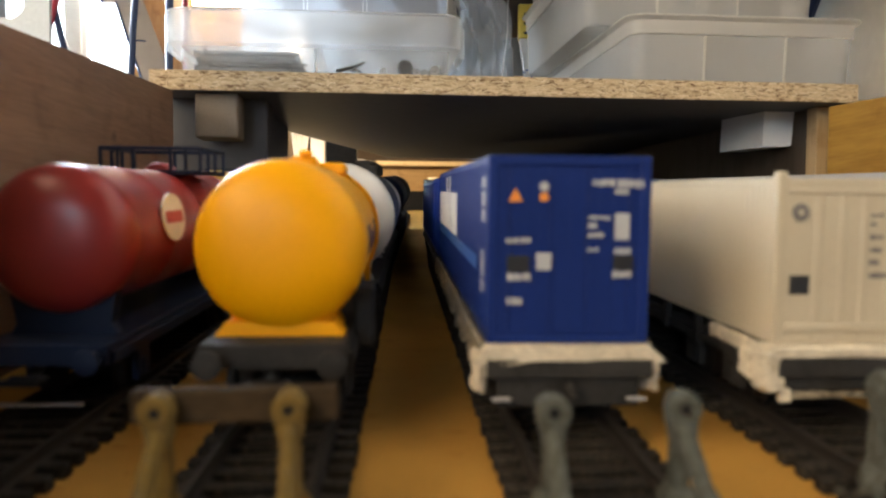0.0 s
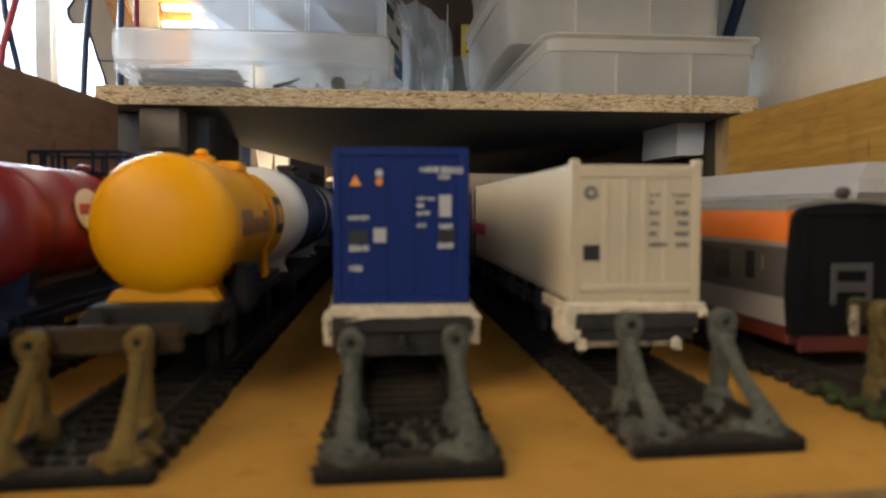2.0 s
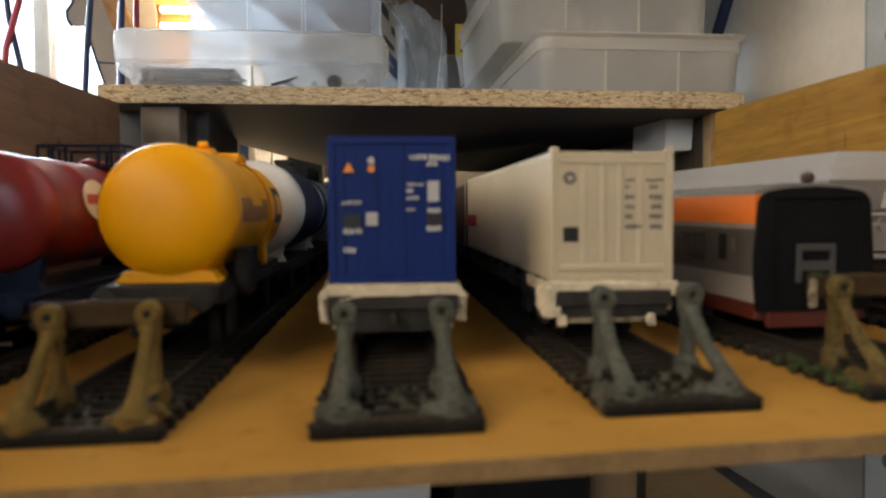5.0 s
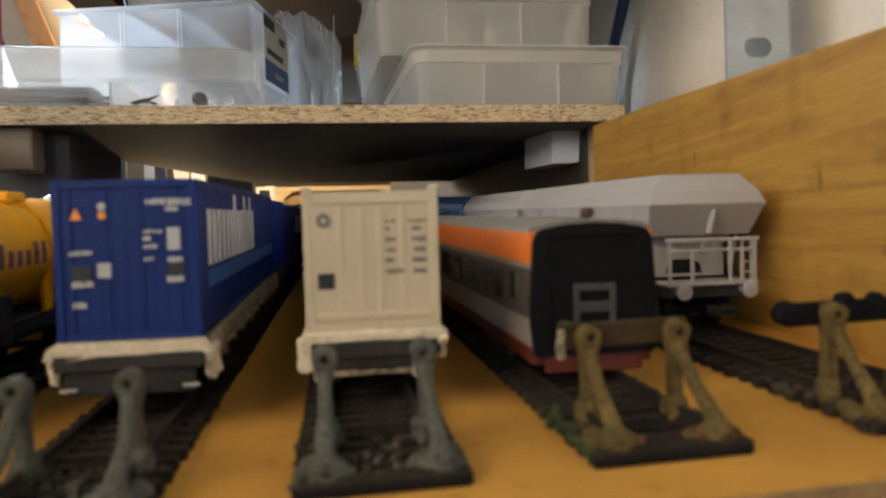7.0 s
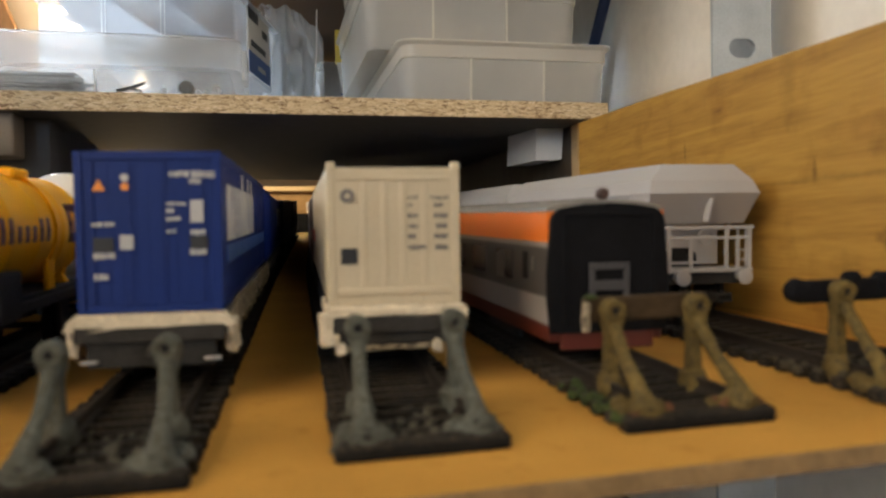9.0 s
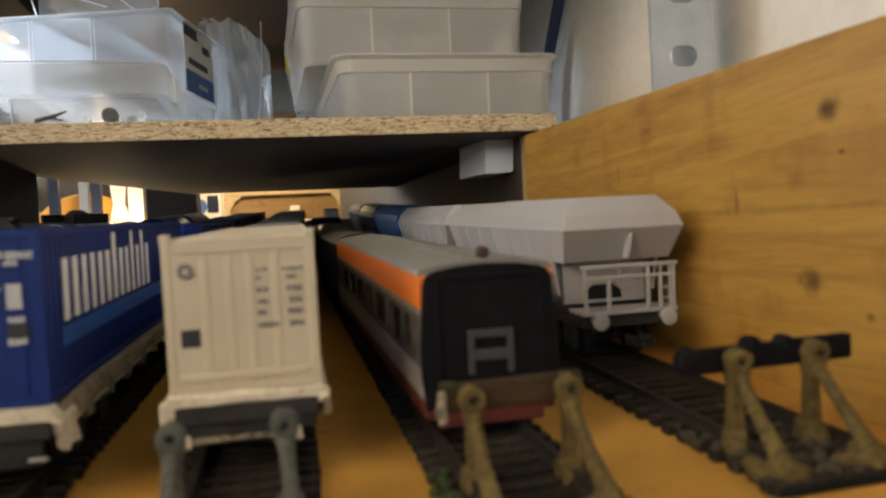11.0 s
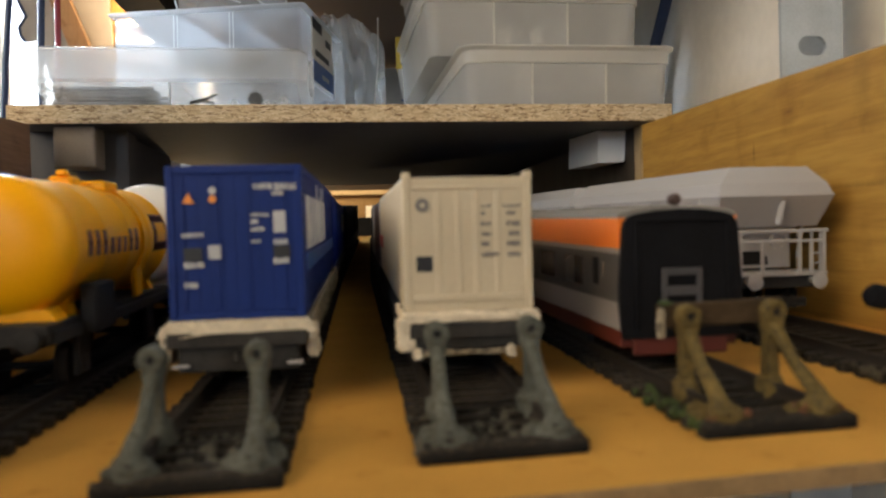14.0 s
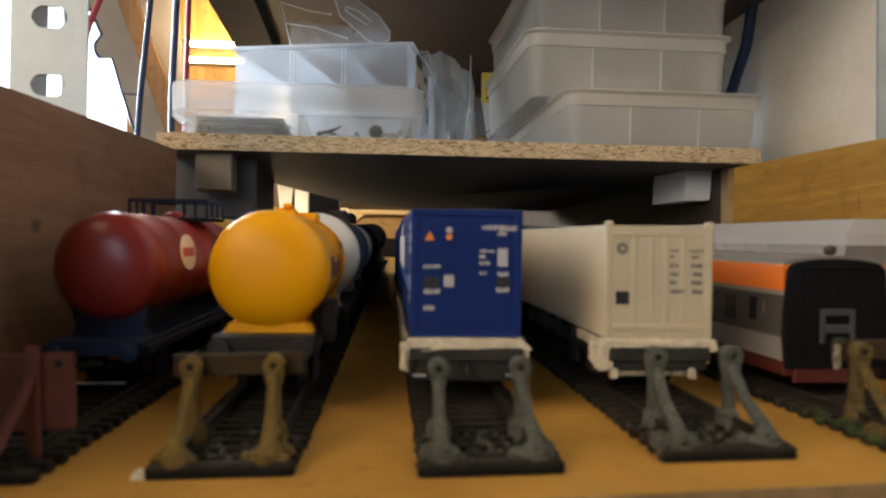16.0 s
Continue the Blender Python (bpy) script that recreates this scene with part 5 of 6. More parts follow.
def hopper(m, zd, mat, label, length=143):
    w = thing("hopper_wagon", label, "hopper wagon", "model wagons", m=m)
    L = length
    pts = []
    for y, s in ((0, 1), (L, -1)):
        pts += [(q * 16.4, y + s * 6.0, 37.2 - zd) for q in (-1, 1)] + [(q * 18.3, y, 46.6 - zd) for q in (-1, 1)] + [(q * 17.0, y + s * 1.8, 50.6 - zd) for q in (-1, 1)] + [(q * 12.4, y + s * 5.0, 55.6 - zd) for q in (-1, 1)]
    part("hopper_body", hull(pts), mat, w, smooth=0)
    part("end_rib", prism(bmesh.new(), [(0.2, 38 - zd), (0.7, 38 - zd), (2.4, 45 - zd), (1.9, 45 - zd)], "y", -0.3, 2.6), mat, w)
    part("roof_seam", boxes((-12.6, 12.6, L * 0.5 - 0.4, L * 0.5 + 0.4, 55.3 - zd, 55.9 - zd)), mat, w)
    for q in (-1, 1):
        part("waist_rail", boxes((q * 18.2 - 0.35, q * 18.2 + 0.35, 0.2, L - 0.2, 46.2 - zd, 47.0 - zd, 0.1)), mat, w)
        for k in range(7):
            bm = bmesh.new()
            y = 14 + k * (L - 28) / 6
            prism(bm, [(q * 14.6, 27 - zd), (q * 15.4, 27 - zd), (q * 18.6, 46.2 - zd), (q * 17.6, 46.2 - zd)], "y", y - 0.4, y + 0.4)
            part("side_rib", bm, mat, w)
    hp = [(q * 15.8, y, 37.2 - zd) for q in (-1, 1) for y in (15, L - 15)] + [(q * 9, y, 18 - zd) for q in (-1, 1) for y in (34, L - 34)]
    part("chute", hull(hp), mat, w, smooth=0)
    underframe(w, zd, 23.0, L, CHASSIS, (14, 34, L - 34, L - 14), 13.2, beam_mat=CHASSIS, buffers=False, loop=False, depth=4.0)
    part("platform", boxes((-14.4, 14.4, -2.6, 8, 22.6 - zd, 23.8 - zd, 0.25)), mat, w)
    bm = bmesh.new()
    box(bm, -14.6, 14.6, -2.6, -1.8, 35.6 - zd, 36.7 - zd, 0.15)
    box(bm, -14.2, 13.8, -2.5, -1.9, 32.6 - zd, 33.5 - zd, 0.12)
    for x in (-13.4, -6.4, 5.4, 9.2, 13.2):
        box(bm, x - 0.45, x + 0.45, -2.6, -1.8, 23.6 - zd, 36.0 - zd if x in (-13.4, 5.4, 13.2) else 33.2 - zd)
    part("end_railing", bm, mat, w)
    part("ladder", boxes((9.6, 10.2, -1.4, -0.8, 23.6 - zd, 36 - zd), (12.4, 13.0, -1.4, -0.8, 23.6 - zd, 36 - zd), (10.2, 12.4, -1.3, -0.9, 26 - zd, 26.5 - zd), (10.2, 12.4, -1.3, -0.9, 29 - zd, 29.5 - zd)), mat, w)
    bm = bmesh.new()
    for k in range(20):
        a0, a1 = 2 * math.pi * k / 20, 2 * math.pi * (k + 1) / 20
        prism(bm, [(-0.6 + rr * math.cos(a), 33.2 - zd + rr * math.sin(a)) for a, rr in ((a0, 2.0), (a1, 2.0), (a1, 2.6), (a0, 2.6))], "y", -1.2, -0.7)
    part("brake_wheel", bm, mat, w)
    part("end_plate", boxes((-13, 13, 15, 16, 24 - zd, 37.2 - zd)), mat, w)
    part("dark_opening", prism(bmesh.new(), [(-6.5, 25 - zd), (5.5, 25 - zd), (5.0, 27.6 - zd), (2.6, 29.4 - zd), (-4.0, 29.4 - zd), (-6.0, 27.6 - zd)], "y", 14.8, 15.2), BLACK, w)
    for s in (-1, 1):
        bm = bmesh.new()
        lathe(bm, [(0, 1.2), (-2.6, 1.2), (-2.8, 0.9), (-3.8, 0.9), (-4.0, 2.45), (-4.5, 2.4), (-4.8, 1.4), (-4.9, 0)], 20, (s * 10.2, -0.6, 21.3 - zd))
        part("buffer", bm, mat, w, "round white buffer")
    part("coupling", boxes((-2.0, -1.5, -9, -2, 14.4 - zd, 17.0 - zd), (2.6, 3.1, -9, -2, 14.4 - zd, 17.0 - zd), (-2.0, 3.1, -9, -8.4, 16.4 - zd, 17.0 - zd), (-2.0, 3.1, -9, -8.4, 14.4 - zd, 15.0 - zd)), CHASSIS, w)
    return w


HX, HY, HT = 153.2, 46.0, 0.6
hopper(mpose(HX, HY, ZH, TILT, 0, -HT), ZH, HOPG, "light grey hopper wagon with a railed end platform")
x, y = along(HX, HY, HT, 150)
hopper(mpose(x, y, deck_z(x) + rise(150), TILT, 0, -HT), deck_z(x), HOPG, "light grey hopper wagon coupled behind another")
for k in range(3):
    x, y = along(HX, HY, HT, 300 + 150 * k)
    hopper(turned(x, y, deck_z(x) + rise(y - HY), HT), deck_z(x), (HOPB, DARKBLUE, CHASSIS)[k], "blue hopper wagon further along the plank")


# ---- storage boxes on the shelf ----
def tray(name, label, x0, x1, y0, y1, z0, z1, mat, rim_mat, splits=(), rim=8.0, flare=4.0, lid=False, group="plastic storage boxes", wall=1.2, corner=9.0, split=2.2):
    t = thing(name, label, "storage box", group, m=mpose((x0 + x1) / 2, y0, z0))
    hx, d, h = (x1 - x0) / 2, y1 - y0, z1 - z0

    def outline(inset, n=5):
        a, pts = corner - inset * 0.5, []
        for cx, cy, st in ((hx - inset - a, inset + a, -90), (hx - inset - a, d - inset - a, 0), (-hx + inset + a, d - inset - a, 90), (-hx + inset + a, inset + a, 180)):
            for k in range(n + 1):
                g = radians(st + 90 * k / n)
                pts.append((cx + a * math.cos(g), cy + a * math.sin(g)))
        return pts

    def shell(levels, close=True):
        bm = bmesh.new()
        rings = [[bm.verts.new((px, py, z)) for px, py in outline(i)] for i, z in levels]
        for a, b in zip(rings, rings[1:]):
            for k in range(len(a)):
                j = (k + 1) % len(a)
                bm.faces.new((a[k], a[j], b[j], b[k]))
        if close:
            bm.faces.new(rings[0][::-1])
        return bm
    top_in = flare - 0.8 if lid else 1.6
    part("body", shell([(flare + 0.6, 0.1), (flare, 1.0), (top_in, h - rim), (top_in + wall, h - rim - 0.1), (flare + wall, 1.4)]), mat, t)
    lip = [(top_in + 0.3, h - rim), (0.9, h - rim + 1.0), (0.2, h - rim * 0.7), (0, h - 1.0), (0.5, h)] if lid else \
        [(2.2, h - rim), (0.8, h - rim + 0.3), (0.3, h - 2.6), (-2.0, h - 0.9), (-2.0, h), (-0.8, h), (1.8, h - 2.4), (2.2, h - rim + 0.6)]
    part("rim", shell(lip, False), rim_mat, t)
    for s in splits:
        c, w = s - (x0 + x1) / 2, split
        bm = boxes((c - w, c + w, flare + 1.6, d - flare - 1.6, 1.5, h - rim * 0.7))
        bmesh.ops.delete(bm, geom=[f for f in bm.faces if f.normal.z < -0.9], context="FACES")
        part("divider", bm, mat, t)
        part("divider_edge", prism(bmesh.new(), [(flare - 0.35, 1.5), (flare + 1.5, 1.5), (top_in + 1.5, h - rim), (top_in - 0.35, h - rim)], "x", c - 0.3 * w, c + 0.3 * w), rim_mat, t)
    if lid:
        part("lid", shell([(0.6, h + 0.1), (0.2, h + 0.8), (2.5, h + 2.0), (8.0, h + 2.2), (9.0, h + 1.4), (hx * 0.9, h + 1.4)], False), rim_mat, t)
        part("clasp", boxes((hx - 0.4, hx + 2.4, 18, 42, h - 17, h - 1, 0.8)), rim_mat, t)
        part("clasp", boxes((-hx - 2.4, -hx + 0.4, 18, 42, h - 17, h - 1, 0.8)), rim_mat, t)
    return t


SH = 109.4
tray("storage_box", "milky plastic lidded box holding screws", -134, 10.5, 247, 480, SH, 138.5, PPL, PPLRIM, (-62,), 15.5, 7.0, True, split=1.2)
tray("storage_box", "frosted divided plastic tray at the bottom of a stack", 95, 218, 248, 440, SH, 143.0, PP, PPRIM, (134.5, 177.5), 9.5, 3.0)
tray("storage_box", "frosted divided plastic tray in the middle of a stack", 77, 211, 274, 440, 143.6, 186.0, PP, PPRIM, (119, 164), 10.5, 3.0)
tray("storage_box", "frosted divided plastic tray at the top of a stack", 82, 218, 288, 450, 186.6, 226.0, PP, PPRIM, (128, 172), 10.5, 3.0)
clear = tray("storage_box", "clear divided plastic box on the lidded box", -119, 8, 338, 463, 141.0, 187.5, CLEAR, CLEARRIM, (-77, -74.6, -40, -37.6), 2.0, 0.8, False, wall=0.8, corner=3.0, split=0.5)
clear.matrix_basis = clear.matrix_basis @ mpose(0, 0, 0, 0, 0, -14)
card = part("label_card", boxes((0, 54, 0, 1.0, 0, 44, 0.2)), CARDW, clear, "white printed label card")
card.matrix_basis = clear.matrix_basis.inverted() @ mpose(11.8, 344, 143.5, 0, 0, 76)
part("blue_band", boxes((0, 54, -0.2, 0, 0, 14)), CARDB, card, "blue printed band")
part("dark_band", boxes((0, 24, -0.2, 0, 35, 44)), PRINTK, card, "dark printed band")
part("dark_band", boxes((6, 42, -0.2, 0, 18, 22)), PRINTK, card)
part("print_bar", boxes((34, 48, -0.2, 0, 30, 35)), PRINTK, card)
part("print_bar", boxes((22, 40, -0.35, -0.2, 5, 8)), PRINTW, card)

rnd = random.Random(4)
for k in range(46):
    y, z = rnd.uniform(256, 300), SH + 2.4 + rnd.uniform(0, 9.5)
    x, dx = rnd.uniform(-121, -112), rnd.uniform(38, 46)
    a = rnd.uniform(-4, 4)
    bm = bmesh.new()
    tube(bm, [(0, 0, 0), (3, 0, 0), (3.1, 0, 0), (dx - 3, a, a * 0.3), (dx, a, a * 0.3)], [0.9, 0.9, 1.1, 1.1, 0.2], 7)
    tube(bm, [(-1.2, 0, 0), (0, 0, 0)], [2.2, 0.9], 8)
    solid("wood_screw", bm, DARKSTEEL, "steel wood screw lying in the lidded box", "screw", "screws in the box", m=mpose(x, y, z))
solid("black_grommet", lathe(bmesh.new(), [(-2, 0), (-2, 3.0), (-1, 3.9), (3, 3.9), (4, 2.6), (4, 0)], 20), PRINTK, "small black rubber grommet inside the lidded box", "grommet", m=mpose(-18, 256, SH + 5.3))
for x, r in ((-29, 1.9), (-8, 2.2), (-3, 2.8), (-12, 1.7)):
    solid("steel_nut", lathe(bmesh.new(), [(-2, 0.8), (-2, r), (2, r), (2, 0.8)], 6), STEEL, "small steel nut inside the lidded box", "nut", "nuts in the box", m=mpose(x, 256 + rnd.uniform(0, 6), SH + 1.5 + r))
bm = bmesh.new()
tube(bm, [(0, 0, 0), (9, 0, 2.5), (14, 1, 5)], [1.2, 0.9, 0.5], 6)
tube(bm, [(5, 0, 1.5), (12, 2, 0.4)], 0.7, 6)
solid("metal_bracket", bm, CHASSIS, "dark bent metal fitting inside the lidded box", "fitting", m=mpose(-52, 255, SH + 2.8))
for x, z in ((127, 0), (127, 8), (146.5, 0), (146.5, 8), (196, 0), (196, 8)):
    solid("pale_washer", lathe(bmesh.new(), [(-1.2, 1.6), (-1.2, 4), (1.2, 4), (1.2, 1.6), (-1.2, 1.6)], 18), CARDW, "pale washer inside a frosted tray", "washer", "washers in a tray", m=mpose(x, 283, 149.2 + z))


def sheet(name, label, category, w, h, mat, m, crumple, cells=30, seed=0, bulge=0.0, peak=0.0):
    bm = bmesh.new()
    g = [[None] * (cells + 1) for _ in range(cells + 1)]
    for i in range(cells + 1):
        for j in range(cells + 1):
            u, v = i / cells, j / cells
            p = Vector((u * 3.4 + seed, v * 1.6 + 0.8 * u, seed * 0.7))
            d = crumple * (noise.turbulence(p, 2, True) - 0.5) + bulge * math.sin(math.pi * u) * math.sin(math.pi * v)
            g[i][j] = bm.verts.new((w * (u - 0.5) + 0.2 * d * noise.noise(p * 2), -d, h * v * (1 - 2.2 * peak * (u - 0.42) ** 2) + 0.25 * d * noise.noise(p * 1.7)))
    for i in range(cells):
        for j in range(cells):
            bm.faces.new((g[i][j], g[i + 1][j], g[i + 1][j + 1], g[i][j + 1]))
    return solid(name, bm, mat, label, category, m=m, smooth=30)


bag = thing("plastic_bag", "crumpled clear plastic bag standing on the shelf", "bag", m=mpose(37, 405, SH))
for k, (dy, bulge) in enumerate(((0, 14), (10, -8))):
    s = sheet("film", "", "", 54, 100, FILM, mpose(0, dy, 0.4, -5, 0, 0), 30, seed=3 + k, bulge=bulge, peak=0.35)
    s.parent = bag
part("zip_strip", tubes(([(14, -8, 1), (17, -9, 24), (21, -8, 58), (22, -4, 92)], 0.4)), PPRIM, bag, "white zip strip")
bl = thing("blister_pack", "empty crumpled blister pack with a hanging slot", "packaging", m=mpose(-45, 385, 189.2))
for k in range(2):
    s = sheet("film", "", "", 70, 36, FILM, mpose(0, 8 * k, 0, -22, 0, 6 - 22 * k), 9, seed=11 + k, bulge=6)
    s.parent = bl
tab = [(-2, 44), (12, 46), (30, 34), (39, 22), (39, 16), (32, 11), (22, 15), (2, 32)]
part("hang_tab", prism(bmesh.new(), tab, "y", -6.0, -5.5), FILM, bl, "clear hanging tab")
part("tab_edge", tubes(([(x, -5.8, z) for x, z in tab + tab[:1]], 0.45)), CLEARRIM, bl)
part("tab_slot", tubes(([(6, -6.2, 39), (16, -6.2, 36), (25, -6.2, 29), (22, -6.2, 26), (12, -6.2, 32), (6, -6.2, 36), (6, -6.2, 39)], 0.4)), CLEARRIM, bl)
for pts in ([(-42, -7, 40), (-38, -8, 24), (-34, -8, 8)], [(-34, -8, 8), (-10, -10, 6), (12, -9, 10)], [(-38, -8, 24), (-16, -11, 21), (8, -10, 14)], [(-42, -7, 40), (-22, -9, 34), (-4, -8, 32)]):
    part("fold", tubes((pts, 0.5)), CLEARRIM, bl)
yp = thing("yellow_packet", "yellow and white packet behind the trays", "packet", m=mpose(83, 452, SH + 0.1, 0, 0, -8))
part("card", boxes((-7, 20, 0, 12, 66, 92, 0.6)), CARDY, yp)
part("patterned_foot", hull([(4, 0, 0), (26, 0, 0), (26, 12, 0), (4, 12, 0), (-6, 0, 65.8), (20, 0, 65.8), (20, 12, 65.8), (-6, 12, 65.8)]), CARDW, yp, "white lower part with a blue pattern")
for k in range(18):
    z = 14 + 1.6 * k
    part("blue_fleck", boxes((4.6 - 0.2 * z + 2.7 * (k * 5 % 4), 6.4 - 0.2 * z + 2.7 * (k * 5 % 4), -0.25, 0.1, z, z + 1.2)), CARDB, yp)
for k in range(3):
    part("print_bar", boxes((-3, 6, -0.25, 0.1, 69 + 7 * k, 71 + 7 * k)), PRINTK, yp)
solid("cardboard_box", boxes((50, 92, 470, 560, SH + 0.1, 150, 0.8)), CARDBOARD, "brown cardboard box at the back of the shelf", "box")
solid("black_cable", tube(bmesh.new(), [(262, 420, 112), (268, 405, 150), (270, 388, 183), (270, 368, 209), (271, 360, 242)], 4.5, 8), CABLEB, "dark cable hanging behind the trays", "cable")

# ---- the corner with the window ----
lw = thing("wood_panel", "warm wooden panel lit by strip lamps", "panel", kind="structure", m=mpose(-300, 1410, 300))
part("panel", boxes((-200, 330, 0, 12, -70, 500, 0.5)), BEAM, lw)
part("panel_rail", boxes((-96, 330, -14, -0.1, 182, 196, 0.8)), BEAM, lw)
part("panel_board", boxes((-92, 20, -5, -0.1, 60, 128, 0.8)), BEAM, lw)
for z in (435, 468):
    s = thing("strip_lamp", "glowing warm strip lamp on the wooden panel", "lamp", "strip lamps", m=mpose(-330, 1395, z))
    part("tube", boxes((-52, 60, -6, 2, 0, 9, 1.2)), STRIP, s)
    part("holder", boxes((-54, 62, 2.1, 14, -1, 10, 0.5)), PAINTW, s)
b = bmesh.new()
prism(b, [(-560, 690), (-527, 690), (-372, 285), (-412, 285)], "y", 1362, 1384)
solid("rafter", b, RAFTER, "sawn brown wooden brace beside the window", "beam", kind="structure")
b = bmesh.new()
prism(b, [(-600, 660), (-575, 548), (-545, 482), (-558, 462), (-556, 446), (-547, 433), (-524, 436), (-505, 372), (-478, 288), (-455, 210), (-380, 210), (-400, 660)], "y", 1392, 1400)
sheet_ob = solid("torn_sheet", b, GREYP, "grey-beige torn lining sheet beside the window", "sheet", kind="structure")
part("dark_seam", tubes(([(-520, 1391, 366), (-470, 1391, 364)], 1.6)), CABLEB, sheet_ob, "thin dark seam")
part("torn_edge", tubes(([(-600, 1391, 660), (-575, 1391, 548), (-545, 1391, 482), (-558, 1391, 462), (-556, 1391, 446), (-547, 1391, 433)], 3.2), ([(-524, 1391, 436), (-505, 1391, 372), (-478, 1391, 288), (-455, 1391, 210)], 2.6)), CABLEB, sheet_ob, "dark torn edge")
for k, (pts, mat, r) in enumerate((([(-176, 330, 80), (-172, 330, 150), (-164, 330, 240), (-160, 330, 330)], CABLEB, 2.0), ([(-152, 330, 80), (-152, 330, 150), (-148, 330, 260)], CABLEB, 2.2),
                                   ([(-145, 340, 90), (-145, 340, 165), (-143.5, 340, 260)], CABLER, 1.8), ([(-212, 300, 95), (-207, 300, 140), (-200, 300, 165), (-195, 300, 184), (-189, 300, 200), (-180, 300, 240)], CABLER, 2.0),
                                   ([(-195, 302, 95), (-200, 302, 130), (-206, 302, 158), (-209, 302, 190), (-212, 302, 240)], CABLEB, 1.8))):
    solid("cable", tube(bmesh.new(), pts, r, 8), mat, ("dark blue cable hanging by the window", "red cable hanging by the window")[mat is CABLER], "cable", "hanging cables")

solid("white_chip", hull([(0, 0.4, 0), (2.8, 0, 0), (3.6, 1.4, 0), (1, 3.2, 0), (3, 2.8, 0), (0.5, 1, 1.2), (1.2, 1, 1.9), (2.6, 1.2, 1.6), (2.9, 2.2, 1.0), (0.5, 2.2, 1.1), (1.7, 2.2, 1.8)]), SNOW, "small chip of white filler beside the track end", "chip", m=DECK @ mpose(-68.5, -45.5, 0.05))

# ---- seen below and behind the shelf ----
arch = thing("wooden_frame", "pale wooden frame with a brown back panel", "frame", kind="structure", m=mpose(100, 2150, -60))
part("top_rail", boxes((-165, 190, 0, 30, 236, 250, 2)), PALEWOOD, arch)
part("left_stile", boxes((-165, -148, 0, 30, 0, 236, 2)), PALEWOOD, arch)
part("right_stile", boxes((172, 190, 0, 30, 0, 236, 2)), PALEWOOD, arch)
b = bmesh.new()
prism(b, [(171.9, 235.9), (171.9, 190), (160, 216), (144, 235.9)], "y", 2, 26)
part("corner_bracket", b, PALEWOOD, arch)
b = bmesh.new()
prism(b, [(-147.9, 235.9), (-147.9, 196), (-134, 220), (-112, 235.9)], "y", 2, 26)
part("corner_bracket", b, PALEWOOD, arch)
part("back_panel", boxes((-148, 172, 31, 40, 0, 236)), BROWNPANEL, arch, "brown back panel")
solid("white_post", boxes((11, 38, 2120, 2140, -60, 192, 2)), PAINTW, "white post beside the wooden frame", "post", "white posts", m=mpose(-100, 0, 0))
solid("white_post", boxes((300, 314, 2120, 2140, -60, 172, 2)), PAINTW, "short white post beyond the wooden frame", "post", "white posts")
wb = thing("white_carton", "white carton with a blue label", "box", m=mpose(-118, 2060, -60))
part("card", boxes((-18, 52, 0, 40, 0, 245, 0.8)), CARDW, wb)
part("label_field", boxes((14, 44, -0.3, 0.1, 188, 236)), DARKBLUE, wb, "dark printed label")
part("label_disc", lathe(bmesh.new(), [(-0.4, 0), (-0.4, 22), (0.2, 22)], 28, (-8, 0, 206)), CARDB, wb, "blue round print")
solid("white_ledge", boxes((60, 215, 2060, 2110, -60, 84, 1.5), (60, 215, 2100, 2112, 84, 99, 1.0)), PAINTW, "white painted ledge before the wooden frame", "ledge", kind="structure")
solid("white_carton", boxes((122, 150, 2112.5, 2140, -60, 141, 1.0)), CARDW, "small white carton behind the ledge", "box")
solid("amber_disc", lathe(bmesh.new(), [(-4, 0), (-4, 74), (-2, 76), (4, 76), (4, 0)], 48), AMBER, "amber round panel standing in the workshop", "panel", m=mpose(-184, 965, 47))
solid("leaning_sheet", prism(bmesh.new(), [(-292, 200), (-264, 200), (-236, -60), (-270, -60)], "y", 1004, 1010), PAINTW, "white sheet leaning in the workshop", "sheet")
for x in (-207, -157):
    solid("black_post", boxes((x - 6, x + 6, 900, 912, -60, 190, 0.8)), DARKBLUE, "dark blue-black post in the workshop", "post", "black posts")
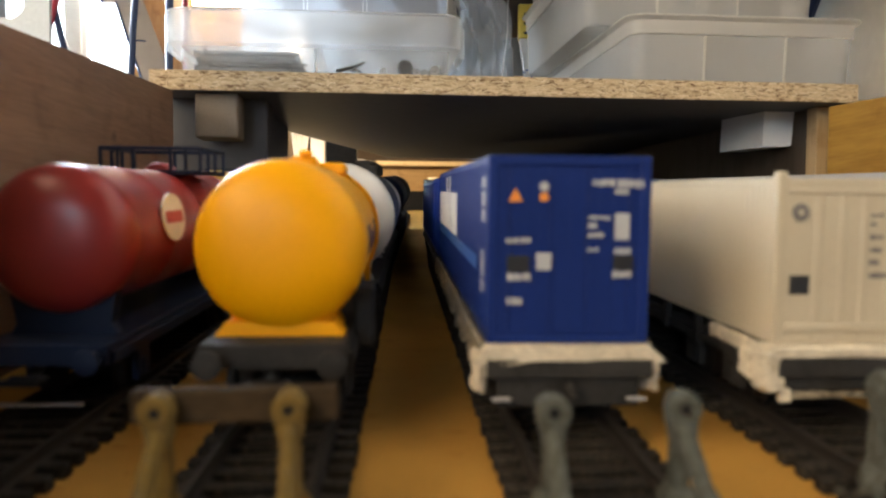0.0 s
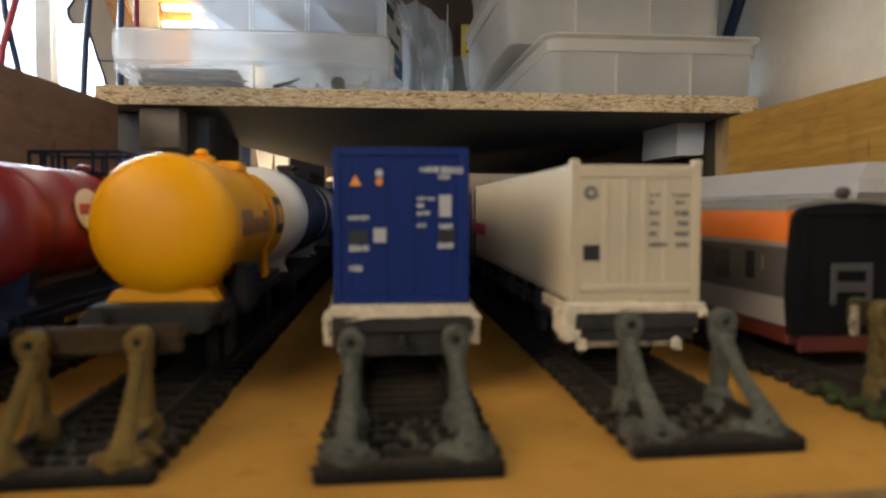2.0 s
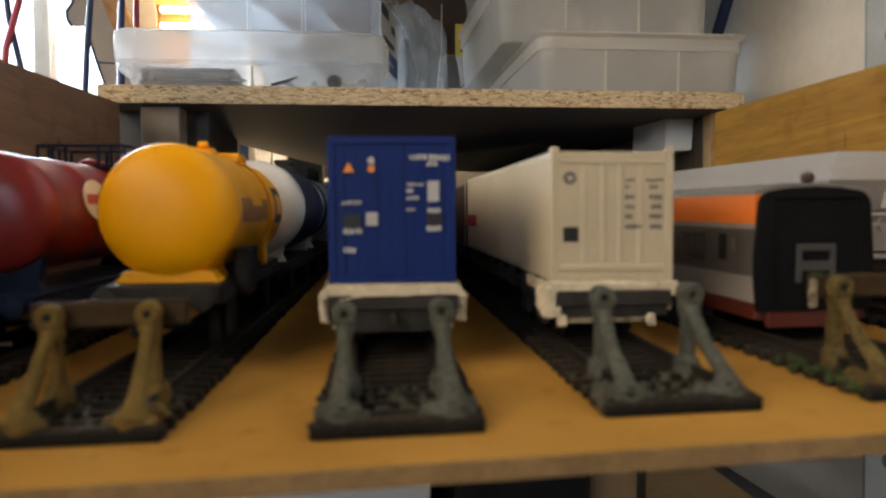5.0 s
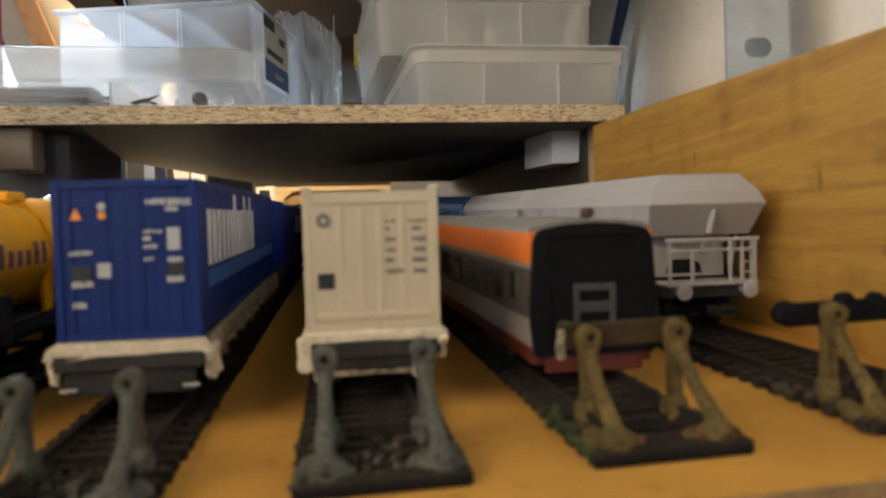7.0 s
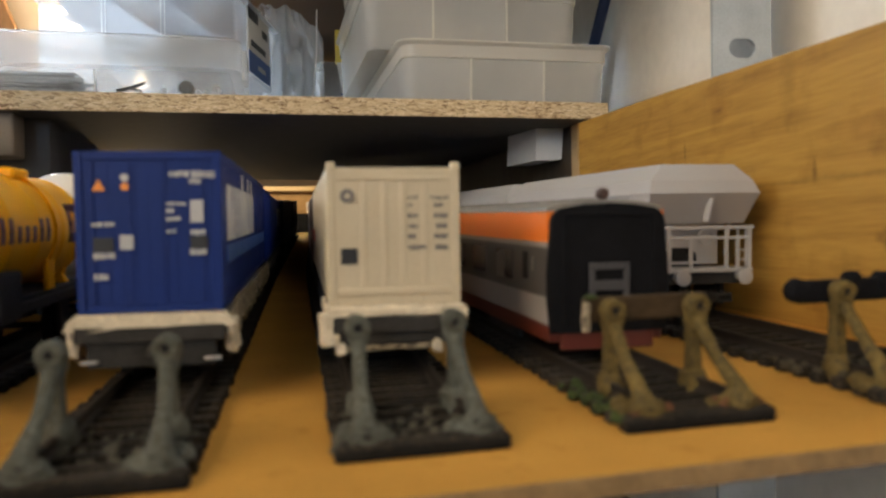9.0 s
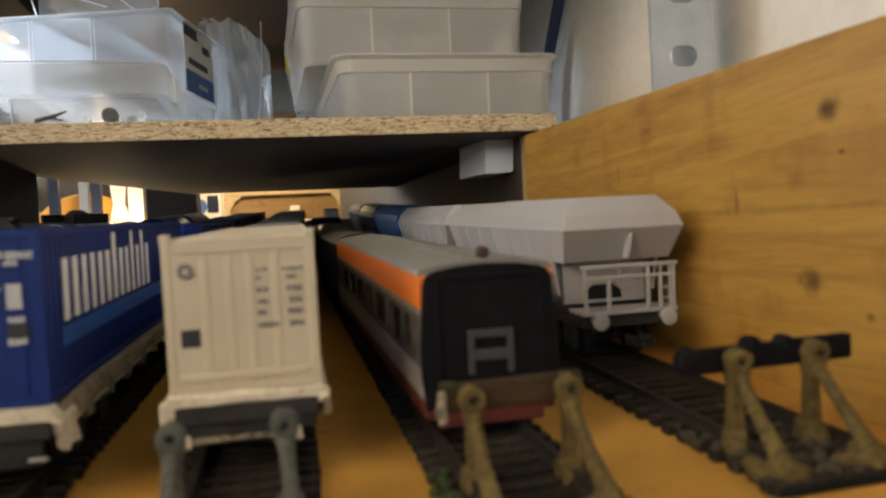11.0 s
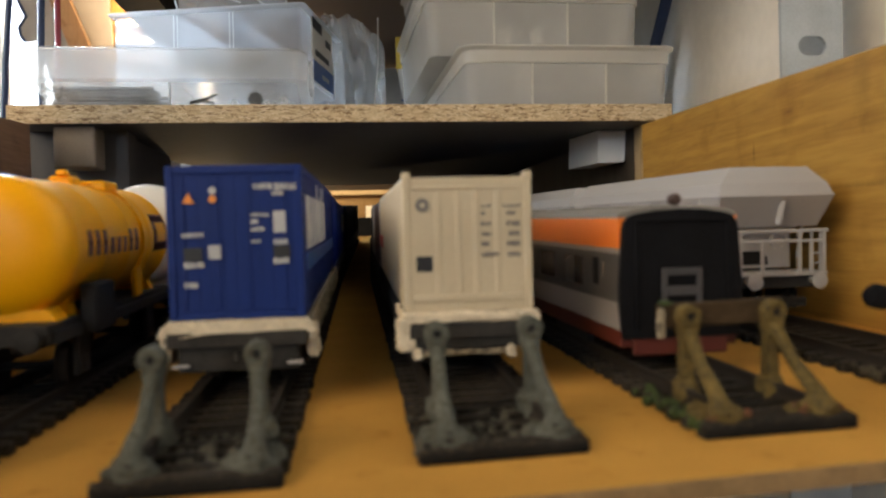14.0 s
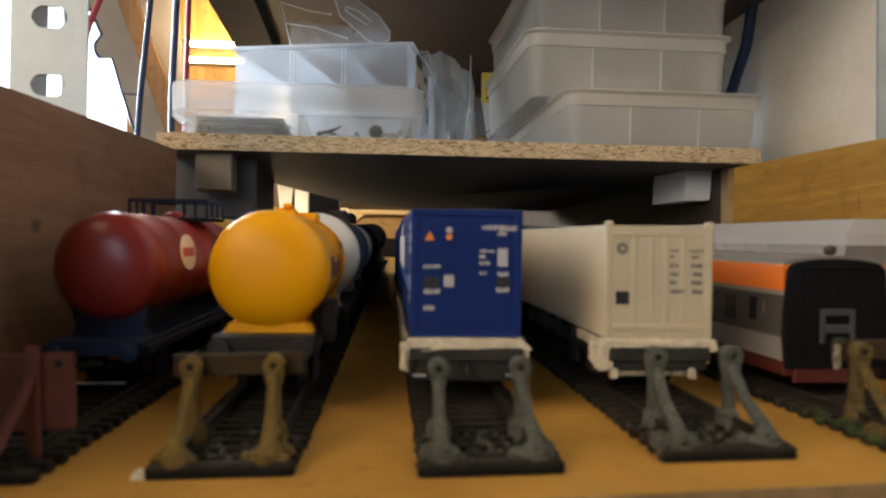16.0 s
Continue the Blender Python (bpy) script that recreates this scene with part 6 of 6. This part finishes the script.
solid("white_post", boxes((-119, -100, 905, 925, 0.5, 170, 0.8)), PAINTW, "white post behind the tracks", "post", "white posts")
for k in range(5):
    x = -146 + 5.5 * k
    solid("white_cable", tube(bmesh.new(), [(x, 930 + 6 * k, -55), (x - 5 + 3 * k, 930, 60), (x + 7 - 3 * k, 925, 105), (x - 4 + 2 * k, 930, 190)], 2.2, 8), PAINTW, "white cable hanging in the workshop", "cable", "white cables")
solid("dark_cabinet", boxes((-158, -67, 1290, 1380, -60, 190, 1.2)), BLACK, "dark cabinet in the workshop", "cabinet")
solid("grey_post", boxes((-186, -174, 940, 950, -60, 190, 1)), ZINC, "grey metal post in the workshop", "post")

# black filler added for the darkness past the last wagons
solid("far_end_filler", boxes((-140, 200, 990, 1000, 27, 72, 0.6)), BLACK, "added black filler across the far end of the tracks", "board", kind="structure")

# ---- below the layout board ----
solid("lower_shelf", boxes((-140, 215, 20, 700, -122, -112, 0.5)), CHIPFACE, "chipboard shelf below the layout board", "shelf", kind="structure")
solid("brown_box", boxes((-139, -106, 90, 260, -111.9, -36, 1.2)), CARDBOARD, "brown cardboard box on the shelf below", "box")
solid("white_box", boxes((-74, 17.5, 90, 260, -111.9, -40, 1.2)), PAINTW, "white box on the shelf below", "box")
solid("dark_case", boxes((26, 75, 90, 260, -111.9, -44, 2)), BLACK, "dark case on the shelf below", "case")
bm = bmesh.new()
prism(bm, [(86 + 10 * math.cos(2 * math.pi * k / 24), 104 + 10 * math.sin(2 * math.pi * k / 24)) for k in range(24)], "z", -111.9, -34)
solid("brown_tube", bm, CARDBOARD, "grey-brown cardboard tube on the shelf below", "tube")
solid("small_black_box", boxes((-84.3, -75.6, 92, 160, -111.9, -44, 0.8)), BLACK, "small black box on the shelf below", "box")
solid("ochre_packet", boxes((-104, -87, 92, 150, -111.9, -47, 1.5)), YELLOWB, "ochre packet on the shelf below", "packet")
solid("brown_flap", prism(bmesh.new(), [(118, -111.9), (200, -111.9), (145.4, -71.4), (118, -52)], "y", 149, 153), BROWNPANEL, "dark brown cardboard flap on the shelf below", "flap")
